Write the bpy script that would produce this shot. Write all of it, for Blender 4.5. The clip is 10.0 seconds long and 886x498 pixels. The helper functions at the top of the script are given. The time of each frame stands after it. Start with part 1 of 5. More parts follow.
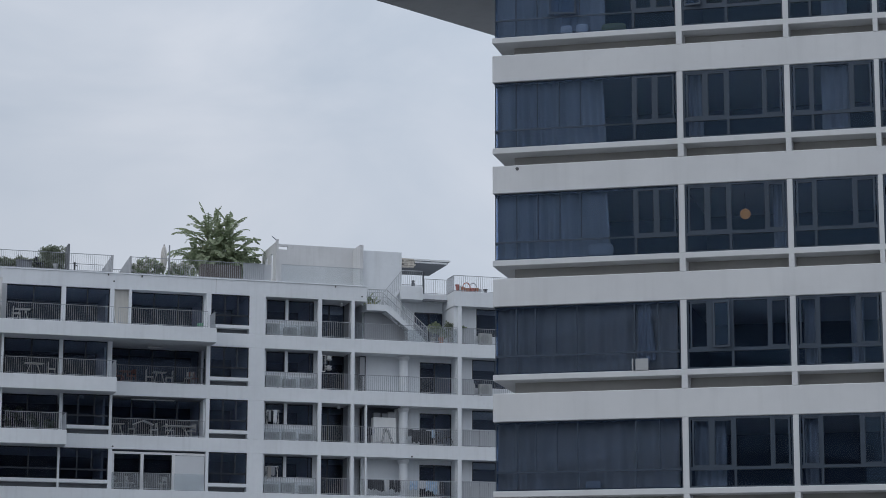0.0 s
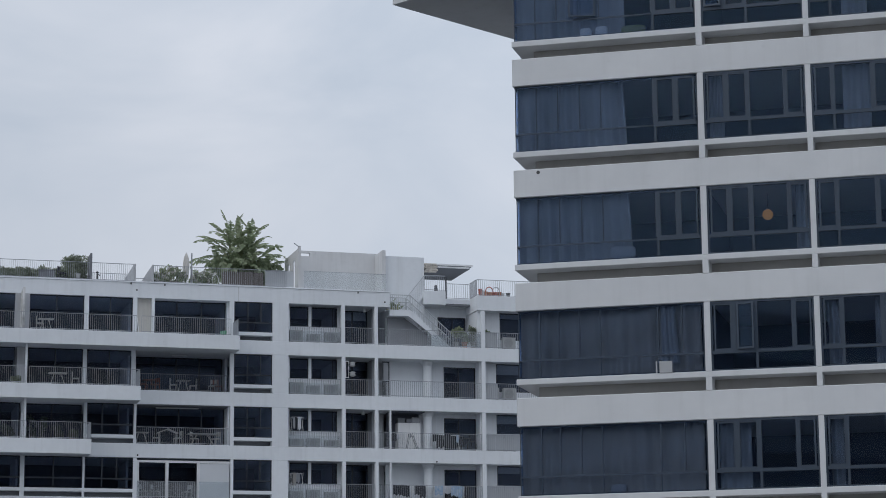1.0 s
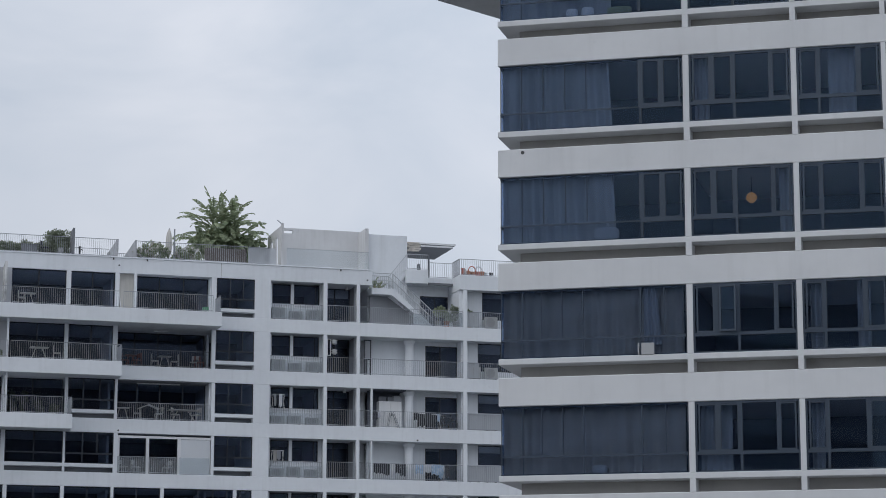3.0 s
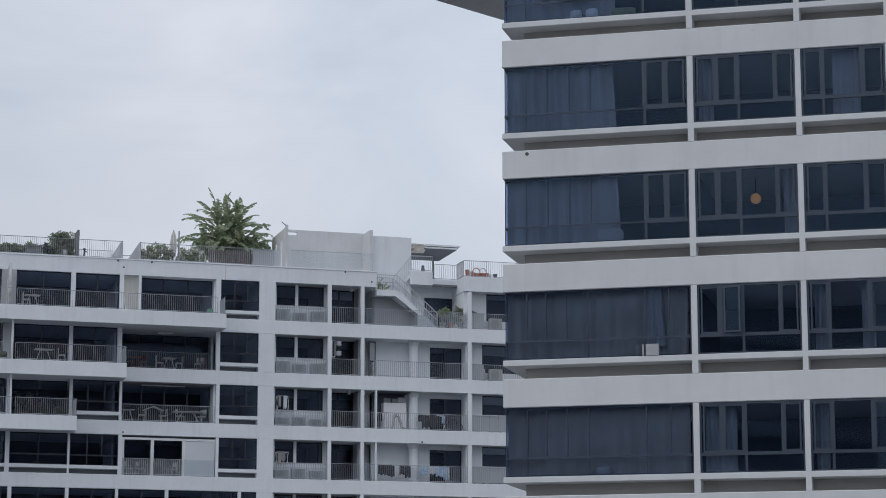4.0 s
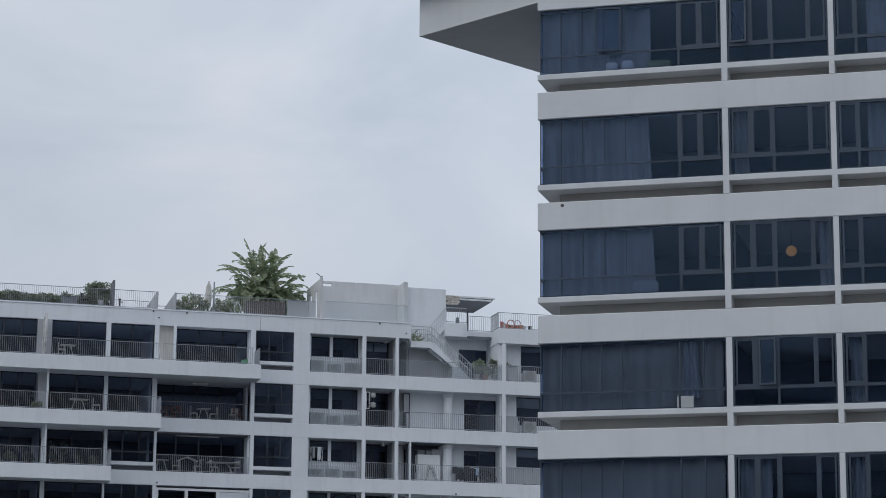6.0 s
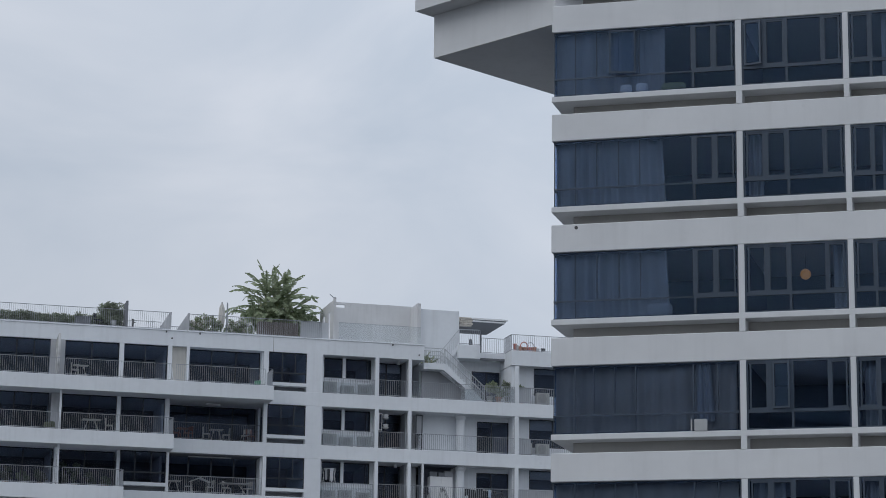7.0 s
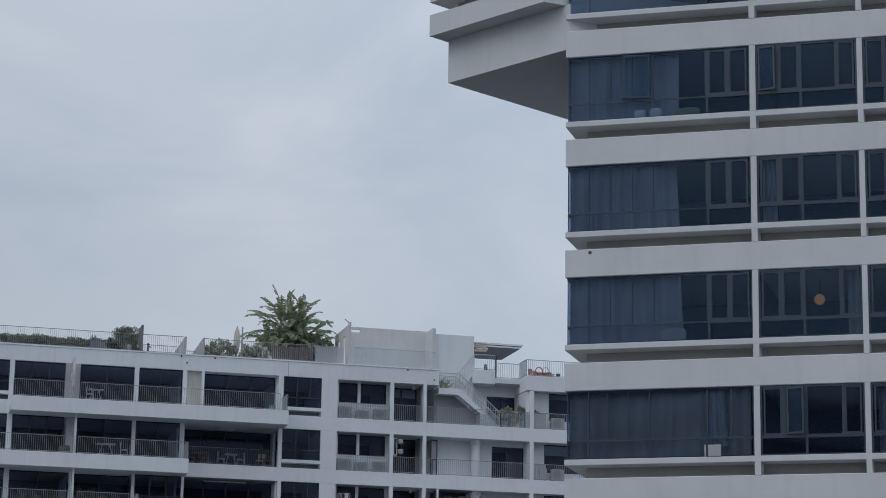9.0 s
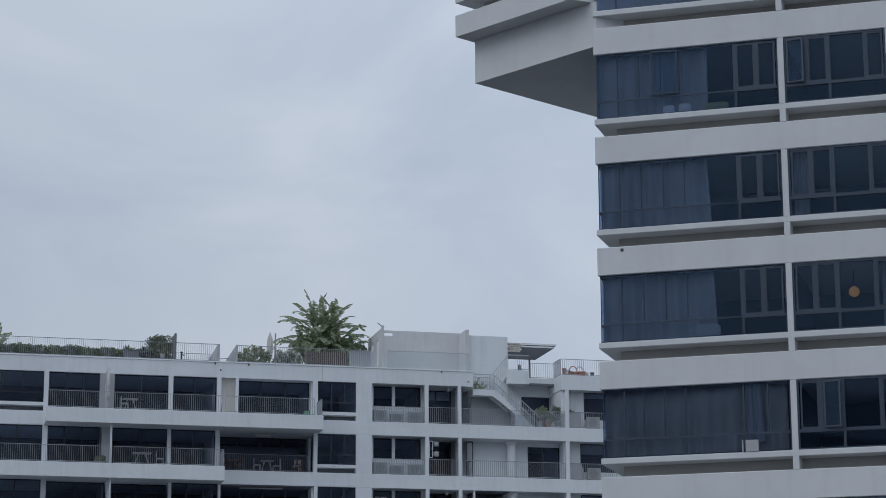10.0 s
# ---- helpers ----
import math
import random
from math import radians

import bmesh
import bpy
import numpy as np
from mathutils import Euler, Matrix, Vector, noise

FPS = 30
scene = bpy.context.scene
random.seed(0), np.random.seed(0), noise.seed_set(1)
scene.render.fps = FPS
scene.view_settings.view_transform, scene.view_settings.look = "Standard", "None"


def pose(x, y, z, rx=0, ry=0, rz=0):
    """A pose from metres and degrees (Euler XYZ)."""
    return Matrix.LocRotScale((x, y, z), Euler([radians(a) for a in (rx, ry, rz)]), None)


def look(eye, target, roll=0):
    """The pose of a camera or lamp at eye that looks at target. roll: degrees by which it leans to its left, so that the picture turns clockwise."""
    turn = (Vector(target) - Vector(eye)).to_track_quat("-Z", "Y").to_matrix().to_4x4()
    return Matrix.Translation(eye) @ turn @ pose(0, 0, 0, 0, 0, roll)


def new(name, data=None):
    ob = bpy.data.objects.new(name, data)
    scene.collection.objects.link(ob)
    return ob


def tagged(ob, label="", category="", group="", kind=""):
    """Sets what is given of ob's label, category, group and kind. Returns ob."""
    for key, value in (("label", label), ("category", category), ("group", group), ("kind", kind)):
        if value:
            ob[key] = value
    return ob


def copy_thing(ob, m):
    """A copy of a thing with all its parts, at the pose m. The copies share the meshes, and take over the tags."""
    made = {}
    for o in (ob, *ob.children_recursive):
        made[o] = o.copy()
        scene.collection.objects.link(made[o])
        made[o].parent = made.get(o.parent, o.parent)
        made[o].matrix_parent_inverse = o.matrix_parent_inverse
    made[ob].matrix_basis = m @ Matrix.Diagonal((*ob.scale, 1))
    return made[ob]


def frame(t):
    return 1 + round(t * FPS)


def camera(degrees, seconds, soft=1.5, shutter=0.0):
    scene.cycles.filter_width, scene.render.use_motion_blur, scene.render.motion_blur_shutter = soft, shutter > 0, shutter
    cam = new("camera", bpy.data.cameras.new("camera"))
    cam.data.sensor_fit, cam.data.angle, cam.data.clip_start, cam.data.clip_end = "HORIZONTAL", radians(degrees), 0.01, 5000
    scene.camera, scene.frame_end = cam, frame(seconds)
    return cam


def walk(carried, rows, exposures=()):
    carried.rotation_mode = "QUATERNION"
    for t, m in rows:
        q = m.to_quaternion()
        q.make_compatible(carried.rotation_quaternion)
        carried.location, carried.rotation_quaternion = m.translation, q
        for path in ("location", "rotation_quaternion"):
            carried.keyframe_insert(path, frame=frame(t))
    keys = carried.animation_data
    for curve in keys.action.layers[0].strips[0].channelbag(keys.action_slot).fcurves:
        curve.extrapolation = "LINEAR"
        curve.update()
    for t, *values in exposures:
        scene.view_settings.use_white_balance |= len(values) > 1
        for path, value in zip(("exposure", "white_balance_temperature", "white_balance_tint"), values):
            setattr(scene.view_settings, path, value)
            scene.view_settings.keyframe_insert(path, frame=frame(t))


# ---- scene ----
# The eye stands 1.6 m above the ground; the phone is turned in the hand and hardly moves.
EYE = 1.6
cam = camera(21.58, 10.0, soft=0.75)
# seconds, yaw, pitch, roll in degrees, sway in metres
ROWS = [
    (0.0, -0.025, 10.839, -0.133, 0.000, 0.000, 0.000),
    (0.5, 0.453, 10.923, 0.311, 0.010, 0.102, 0.032),
    (1.0, 0.661, 10.950, 0.502, 0.017, 0.139, 0.041),
    (1.5, 0.351, 10.839, 0.322, 0.003, 0.180, 0.069),
    (2.0, 0.147, 10.565, 0.172, 0.018, 0.164, 0.049),
    (2.5, 0.091, 10.459, 0.001, 0.006, 0.170, 0.059),
    (2.7, 0.088, 10.426, -0.053, 0.006, 0.170, 0.059),
    (3.8, 0.199, 10.444, -0.117, -0.002, 0.129, 0.040),
    (4.0, 0.234, 10.468, -0.051, -0.002, 0.129, 0.040),
    (4.5, 0.291, 10.627, -0.089, 0.015, 0.126, -0.001),
    (4.7, 0.289, 11.149, -0.171, 0.015, 0.126, -0.001),
    (5.0, 0.400, 11.419, -0.168, -0.009, 0.082, -0.002),
    (5.5, 0.738, 11.569, -0.358, -0.023, 0.044, -0.012),
    (5.7, 0.855, 11.641, -0.387, -0.023, 0.044, -0.012),
    (6.8, 1.322, 12.157, -0.643, -0.033, 0.130, 0.006),
    (7.0, 1.293, 12.287, -0.733, -0.033, 0.130, 0.006),
    (7.5, 1.323, 12.536, -1.083, -0.037, 0.054, 0.018),
    (8.0, 1.346, 12.685, -1.206, 0.011, 0.247, 0.089),
    (8.5, 1.390, 12.870, -1.169, 0.026, 0.056, 0.024),
    (9.0, 1.664, 12.900, -0.919, 0.039, 0.130, -0.003),
    (9.5, 2.143, 12.819, -0.215, 0.008, 0.227, -0.002),
    (10.0, 2.708, 12.940, 0.256, 0.013, 0.335, 0.027),
]
EXPOSURES = [(0.0, -0.05, 6180, 9), (2.5, 0.10, 6280, 10), (4.0, 0.08, 6280, 10), (5.0, -0.02, 6230, 9), (7.5, -0.06, 6180, 9), (9.0, -0.22, 6070, 8), (10.0, -0.21, 5960, 8)]
walk(cam, [(t, pose(x, y, EYE + z, 90 + pitch, roll, yaw)) for t, yaw, pitch, roll, x, y, z in ROWS], EXPOSURES)

# ---- light ----
world = bpy.data.worlds.new("overcast_sky")
scene.world = world
world.use_nodes = True
wn, wl = world.node_tree.nodes, world.node_tree.links
wn.clear()
w_out = wn.new("ShaderNodeOutputWorld")
w_bg = wn.new("ShaderNodeBackground")
w_sky = wn.new("ShaderNodeTexSky")
w_sky.sky_type, w_sky.sun_disc = "NISHITA", False
w_sky.sun_elevation, w_sky.sun_rotation = radians(40), radians(229)
w_dim = wn.new("ShaderNodeMix")
w_dim.data_type, w_dim.blend_type = "RGBA", "MULTIPLY"
w_dim.inputs[0].default_value = 1.0
w_dim.inputs[7].default_value = (0.07, 0.07, 0.07, 1)
w_co = wn.new("ShaderNodeTexCoord")
w_map = wn.new("ShaderNodeMapping")
w_map.inputs["Scale"].default_value = (1.0, 1.0, 1.9)
w_n1 = wn.new("ShaderNodeTexNoise")
w_n1.inputs["Scale"].default_value = 5.5
w_n1.inputs["Detail"].default_value = 5.0
w_n1.inputs["Roughness"].default_value = 0.52
w_n1.inputs["Distortion"].default_value = 0.6
w_ramp = wn.new("ShaderNodeValToRGB")
w_ramp.color_ramp.elements[0].position, w_ramp.color_ramp.elements[0].color = 0.36, (0.535, 0.580, 0.650, 1)
w_ramp.color_ramp.elements[1].position, w_ramp.color_ramp.elements[1].color = 0.66, (0.675, 0.695, 0.745, 1)
w_mix = wn.new("ShaderNodeMix")
w_mix.data_type = "RGBA"
w_mix.inputs[0].default_value = 0.93
wl.new(w_co.outputs["Generated"], w_map.inputs["Vector"])
wl.new(w_map.outputs["Vector"], w_n1.inputs["Vector"])
wl.new(w_n1.outputs["Fac"], w_ramp.inputs["Fac"])
wl.new(w_sky.outputs["Color"], w_dim.inputs[6])
wl.new(w_dim.outputs[2], w_mix.inputs[6])
wl.new(w_ramp.outputs["Color"], w_mix.inputs[7])
# the cloud is a little thinner towards the east
w_sep = wn.new("ShaderNodeSeparateXYZ")
w_rng = wn.new("ShaderNodeMapRange")
w_rng.inputs["From Min"].default_value, w_rng.inputs["From Max"].default_value = -0.3, 0.3
w_rng.inputs["To Min"].default_value, w_rng.inputs["To Max"].default_value = 0.90, 1.13
w_fin = wn.new("ShaderNodeMix")
w_fin.data_type, w_fin.blend_type = "RGBA", "MULTIPLY"
w_fin.inputs[0].default_value = 1.0
wl.new(w_co.outputs["Generated"], w_sep.inputs["Vector"])
wl.new(w_sep.outputs["X"], w_rng.inputs["Value"])
wl.new(w_mix.outputs[2], w_fin.inputs[6])
wl.new(w_rng.outputs["Result"], w_fin.inputs[7])
# and higher up
w_high = wn.new("ShaderNodeMapRange")
w_high.inputs["From Min"].default_value, w_high.inputs["From Max"].default_value = 0.14, 0.36
w_high.inputs["To Min"].default_value, w_high.inputs["To Max"].default_value = 0.965, 1.14
w_top = wn.new("ShaderNodeMix")
w_top.data_type, w_top.blend_type = "RGBA", "MULTIPLY"
w_top.inputs[0].default_value = 1.0
wl.new(w_sep.outputs["Z"], w_high.inputs["Value"])
wl.new(w_fin.outputs[2], w_top.inputs[6])
wl.new(w_high.outputs["Result"], w_top.inputs[7])
wl.new(w_top.outputs[2], w_bg.inputs["Color"])
w_bg.inputs["Strength"].default_value = 1.0
wl.new(w_bg.outputs["Background"], w_out.inputs["Surface"])

sun_data = bpy.data.lights.new("sun", "SUN")
sun_data.energy, sun_data.angle, sun_data.color = 0.6, radians(40), (1.0, 0.97, 0.93)
sun = new("sun", sun_data)
sun.matrix_world = look((-42, -36, 46), (0, 0, 0))


# ---- materials ----
def material(name):
    m = bpy.data.materials.new(name)
    m.use_nodes = True
    nt = m.node_tree
    b = nt.nodes["Principled BSDF"]
    return m, nt.nodes, nt.links, b


def rgb(c):
    return (c[0], c[1], c[2], 1)


def mixed(nodes, links, fac, a, b, mode="MIX"):
    n = nodes.new("ShaderNodeMix")
    n.data_type, n.blend_type = "RGBA", mode
    for slot, v in ((0, fac), (6, a), (7, b)):
        if isinstance(v, bpy.types.NodeSocket):
            links.new(v, n.inputs[slot])
        elif slot:
            n.inputs[slot].default_value = rgb(v)
        else:
            n.inputs[slot].default_value = v
    return n.outputs[2]


def fine_noise(nodes, links, scale, detail=4.0, stretch=(1, 1, 1), lo=0.35, hi=0.7):
    co = nodes.new("ShaderNodeTexCoord")
    mp = nodes.new("ShaderNodeMapping")
    mp.inputs["Scale"].default_value = stretch
    n = nodes.new("ShaderNodeTexNoise")
    n.inputs["Scale"].default_value, n.inputs["Detail"].default_value = scale, detail
    r = nodes.new("ShaderNodeMapRange")
    r.inputs["From Min"].default_value, r.inputs["From Max"].default_value = lo, hi
    links.new(co.outputs["Object"], mp.inputs["Vector"])
    links.new(mp.outputs["Vector"], n.inputs["Vector"])
    links.new(n.outputs["Fac"], r.inputs["Value"])
    return r.outputs["Result"]


def surface(name, base, other, rough=0.6, grain=6.0, streaks=0.0, dirt=(0.2, 0.19, 0.17), metal=0.0, bump=0.15, patches=0.5):
    """Painted, plastered or metal surface: two tones in broad patches, fine grain, rain streaks and a slight relief."""
    m, nodes, links, b = material(name)
    broad = fine_noise(nodes, links, patches, 3.0)
    col = mixed(nodes, links, broad, base, other)
    grainy = fine_noise(nodes, links, grain, 6.0, lo=0.3, hi=0.75)
    col = mixed(nodes, links, mixed(nodes, links, grainy, (0, 0, 0), (0.12, 0.12, 0.12)), col, tuple(c * 0.75 for c in base))
    if streaks:
        s = fine_noise(nodes, links, 1.0, 5.0, (3.2, 3.2, 0.22), 0.52, 0.8)
        amount = nodes.new("ShaderNodeMath")
        amount.operation = "MULTIPLY"
        links.new(s, amount.inputs[0])
        amount.inputs[1].default_value = streaks
        col = mixed(nodes, links, amount.outputs[0], col, dirt)
        sp = fine_noise(nodes, links, 2.3, 2.0, (1, 1, 1.4), 0.69, 0.76)
        amount2 = nodes.new("ShaderNodeMath")
        amount2.operation = "MULTIPLY"
        links.new(sp, amount2.inputs[0])
        amount2.inputs[1].default_value = streaks * 0.6
        col = mixed(nodes, links, amount2.outputs[0], col, dirt)
    links.new(col, b.inputs["Base Color"])
    b.inputs["Roughness"].default_value, b.inputs["Metallic"].default_value = rough, metal
    if bump:
        bn = nodes.new("ShaderNodeBump")
        bn.inputs["Strength"].default_value, bn.inputs["Distance"].default_value = bump, 0.01
        links.new(fine_noise(nodes, links, grain * 3, 5.0), bn.inputs["Height"])
        links.new(bn.outputs["Normal"], b.inputs["Normal"])
    return m


def glazing(name, tint, gloss=1.0, wave=0.02, sheen=(0.82, 0.92, 1.0)):
    """Tinted window glass: clear by its tint, with a mirror image that grows at a flat angle."""
    m, nodes, links, b = material(name)
    nodes.remove(b)
    out = nodes["Material Output"]
    clear = nodes.new("ShaderNodeBsdfTransparent")
    clear.inputs["Color"].default_value = rgb(tint)
    shine = nodes.new("ShaderNodeBsdfGlossy")
    shine.inputs["Roughness"].default_value = 0.015
    shine.inputs["Color"].default_value = rgb(sheen)
    fres = nodes.new("ShaderNodeFresnel")
    fres.inputs["IOR"].default_value = 1.52
    more = nodes.new("ShaderNodeMath")
    more.operation = "MULTIPLY"
    more.inputs[1].default_value = gloss
    bn = nodes.new("ShaderNodeBump")
    bn.inputs["Strength"].default_value, bn.inputs["Distance"].default_value = wave, 0.05
    links.new(fine_noise(nodes, links, 0.8, 1.0), bn.inputs["Height"])
    links.new(bn.outputs["Normal"], shine.inputs["Normal"])
    mx = nodes.new("ShaderNodeMixShader")
    links.new(fres.outputs["Fac"], more.inputs[0])
    links.new(more.outputs[0], mx.inputs["Fac"])
    links.new(clear.outputs["BSDF"], mx.inputs[1])
    links.new(shine.outputs["BSDF"], mx.inputs[2])
    links.new(mx.outputs["Shader"], out.inputs["Surface"])
    return m


def frosted(name, colour, through_part):
    """Frosted balustrade glass: part of the light passes, the rest is scattered."""
    m, nodes, links, b = material(name)
    out = nodes["Material Output"]
    b.inputs["Base Color"].default_value, b.inputs["Roughness"].default_value = rgb(colour), 0.35
    clear = nodes.new("ShaderNodeBsdfTransparent")
    clear.inputs["Color"].default_value = (0.95, 0.97, 0.98, 1)
    mx = nodes.new("ShaderNodeMixShader")
    mx.inputs["Fac"].default_value = through_part
    links.new(b.outputs["BSDF"], mx.inputs[1])
    links.new(clear.outputs["BSDF"], mx.inputs[2])
    links.new(mx.outputs["Shader"], out.inputs["Surface"])
    return m


def leaf_material(name, a, b2):
    m, nodes, links, b = material(name)
    geo = nodes.new("ShaderNodeNewGeometry")
    tone = mixed(nodes, links, geo.outputs["Random Per Island"], a, b2)
    links.new(mixed(nodes, links, fine_noise(nodes, links, 3.0), tone, tuple(c * 0.6 for c in a)), b.inputs["Base Color"])
    b.inputs["Roughness"].default_value = 0.5
    b.inputs["Specular IOR Level"].default_value = 0.35
    glow = nodes.new("ShaderNodeBsdfTranslucent")
    links.new(tone, glow.inputs["Color"])
    mx = nodes.new("ShaderNodeMixShader")
    mx.inputs["Fac"].default_value = 0.4
    links.new(b.outputs["BSDF"], mx.inputs[1])
    links.new(glow.outputs["BSDF"], mx.inputs[2])
    links.new(mx.outputs["Shader"], nodes["Material Output"].inputs["Surface"])
    return m


PAINT = surface("weathered_white_paint", (0.675, 0.684, 0.697), (0.612, 0.622, 0.637), 0.7, 3.0, 0.10, bump=0.04)
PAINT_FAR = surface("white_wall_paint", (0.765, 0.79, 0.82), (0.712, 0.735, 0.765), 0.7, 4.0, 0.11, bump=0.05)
PAINT_CLEAN = surface("clean_white_paint", (0.80, 0.80, 0.80), (0.76, 0.76, 0.76), 0.6, 4.0, 0.05)
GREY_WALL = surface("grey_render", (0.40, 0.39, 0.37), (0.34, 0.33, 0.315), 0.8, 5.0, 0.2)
ROOF_GREY = surface("grey_roof_wall_paint", (0.635, 0.635, 0.64), (0.59, 0.59, 0.595), 0.75, 4.0, 0.16, bump=0.04)
# indoor dimness and the panes' blue cast are put into this wall colour
ROOM_WALL = surface("shade_blue_room_wall", (0.062, 0.086, 0.138), (0.050, 0.071, 0.112), 0.8, 3.0)
# unlit depth and a bluish haze lift are both put into this colour
SHADE_DARK = surface("shade_dark_wall", (0.125, 0.138, 0.172), (0.10, 0.11, 0.14), 0.8, 3.0)
FRAME = surface("dark_grey_aluminium", (0.052, 0.071, 0.100), (0.044, 0.061, 0.086), 0.42, 9.0, metal=0.3, bump=0.0)
FRAME_FAR = surface("black_aluminium", (0.026, 0.031, 0.042), (0.022, 0.026, 0.035), 0.42, 9.0, metal=0.3, bump=0.0)
# white wall tinted cream: its warm lighting is put into the paint
WARM_LIT_PAINT = surface("warm_lit_wall_paint", (0.64, 0.62, 0.575), (0.56, 0.54, 0.50), 0.7, 4.0, 0.3)
FRAME_WHITE = surface("white_aluminium", (0.72, 0.73, 0.74), (0.68, 0.69, 0.70), 0.45, 9.0, bump=0.0)
RAIL = surface("grey_painted_steel", (0.37, 0.39, 0.42), (0.32, 0.34, 0.37), 0.5, 9.0, bump=0.0)
RAIL_PALE = surface("pale_garden_metal", (0.42, 0.43, 0.44), (0.34, 0.35, 0.36), 0.5, 9.0, bump=0.0)
RAIL_LIGHT = surface("pale_handrail_steel", (0.53, 0.55, 0.57), (0.47, 0.49, 0.51), 0.5, 9.0, bump=0.0)
RAIL_DARK = surface("dark_painted_steel", (0.17, 0.18, 0.20), (0.13, 0.14, 0.16), 0.5, 9.0, bump=0.0)
GLASS = glazing("tinted_blue_glass", (0.778, 0.82, 0.885), 0.60, 0.006, (0.54, 0.74, 1.0))
GLASS_FAR = glazing("tinted_grey_glass", (0.66, 0.70, 0.76), 0.30, 0.008, (0.62, 0.74, 1.0))
# grey of the door leaf; elsewhere white or pale parts with shade painted in
COOL_GREY = surface("cool_grey_and_shade", (0.33, 0.34, 0.36), (0.28, 0.29, 0.31), 0.8, 5.0, 0.2)
# plain dark grey for fin and planter; painted shade in slots and linings
SLOT_GREY = surface("dark_grey_and_shade", (0.20, 0.21, 0.23), (0.16, 0.17, 0.19), 0.8, 5.0, 0.2)
# weathered grey of the roof fins; on wide columns it is painted shade
FIN_GREY = surface("weathered_grey_and_shade", (0.47, 0.48, 0.50), (0.41, 0.42, 0.44), 0.75, 5.0, 0.25)
RAIL_FROST = frosted("milky_screen_glass", (0.55, 0.57, 0.60), 0.22)
RAIL_GLASS = frosted("frosted_rail_glass", (0.62, 0.64, 0.66), 0.84)
RAIL_CLEAR = frosted("clear_rail_glass", (0.62, 0.64, 0.66), 0.95)
CURTAIN = surface("grey_curtain_cloth", (0.335, 0.35, 0.375), (0.275, 0.29, 0.31), 0.9, 12.0, patches=1.2)
CURTAIN_DIM = surface("dark_grey_curtain_cloth", (0.33, 0.318, 0.305), (0.275, 0.265, 0.255), 0.9, 12.0, patches=1.2)
BLIND = surface("light_blind_cloth", (0.62, 0.64, 0.67), (0.58, 0.60, 0.63), 0.9, 12.0)
AC_PAINT = surface("aged_grey_metal", (0.46, 0.47, 0.47), (0.40, 0.41, 0.41), 0.5, 8.0, 0.2)
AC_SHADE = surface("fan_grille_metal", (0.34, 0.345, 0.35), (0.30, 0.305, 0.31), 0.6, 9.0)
AC_DARK = surface("dark_grille", (0.08, 0.08, 0.085), (0.06, 0.06, 0.06), 0.6, 9.0)
TERRACOTTA = surface("terracotta", (0.50, 0.25, 0.16), (0.42, 0.20, 0.14), 0.8, 9.0)
RED_PLASTIC = surface("faded_red_plastic", (0.52, 0.19, 0.15), (0.44, 0.16, 0.13), 0.5, 9.0)
DULL_RED = surface("dull_red_paint", (0.17, 0.07, 0.065), (0.13, 0.06, 0.055), 0.6, 9.0)
GREEN_PLASTIC = surface("green_plastic", (0.10, 0.28, 0.17), (0.085, 0.24, 0.15), 0.5, 9.0)
DARK_CLOTH = surface("dark_cloth", (0.04, 0.045, 0.06), (0.07, 0.07, 0.08), 0.9, 9.0)
PALE_CLOTH = surface("pale_cloth", (0.68, 0.68, 0.68), (0.5, 0.54, 0.62), 0.9, 5.0, patches=4.0)
BLUE_CLOTH = surface("light_blue_cloth", (0.30, 0.46, 0.66), (0.62, 0.68, 0.76), 0.9, 6.0, patches=7.0)
CREAM_CLOTH = surface("cream_canvas", (0.64, 0.62, 0.59), (0.54, 0.52, 0.49), 0.9, 9.0)
PLANTER_WOOD = surface("brown_boards", (0.112, 0.098, 0.094), (0.078, 0.068, 0.066), 0.75, 10.0)
STONE = surface("split_stone", (0.60, 0.56, 0.50), (0.42, 0.39, 0.35), 0.85, 9.0, bump=0.5, patches=3.0)
SLATE = surface("dark_canopy_sheet", (0.16, 0.17, 0.19), (0.13, 0.14, 0.15), 0.6, 5.0)
TRUNK = surface("banana_stem", (0.30, 0.30, 0.16), (0.20, 0.19, 0.10), 0.8, 6.0)
# leaf greens lifted and greyed: distance haze and glare are in the colour
LEAF = leaf_material("broad_leaf_green", (0.285, 0.35, 0.22), (0.45, 0.50, 0.34))
LEAF_DARK = leaf_material("hedge_green", (0.22, 0.255, 0.19), (0.35, 0.385, 0.29))
LEAF_PALE = leaf_material("pale_leaf_green", (0.40, 0.44, 0.30), (0.24, 0.30, 0.16))
FLOWER = leaf_material("white_blossom", (0.75, 0.75, 0.72), (0.68, 0.62, 0.6))
GRASS = surface("paving_and_lawn", (0.075, 0.078, 0.08), (0.10, 0.10, 0.10), 0.9, 2.0, patches=0.03)
PLANE_GREY = surface("airliner_paint", (0.33, 0.36, 0.42), (0.30, 0.33, 0.39), 0.4, 0.3, bump=0.0)
m_lamp, n_lamp, l_lamp, b_lamp = material("amber_paper_lamp")
b_lamp.inputs["Base Color"].default_value = (0.55, 0.30, 0.12, 1)
b_lamp.inputs["Emission Color"].default_value = (1.0, 0.50, 0.17, 1)
b_lamp.inputs["Emission Strength"].default_value = 0.16
LAMP = m_lamp


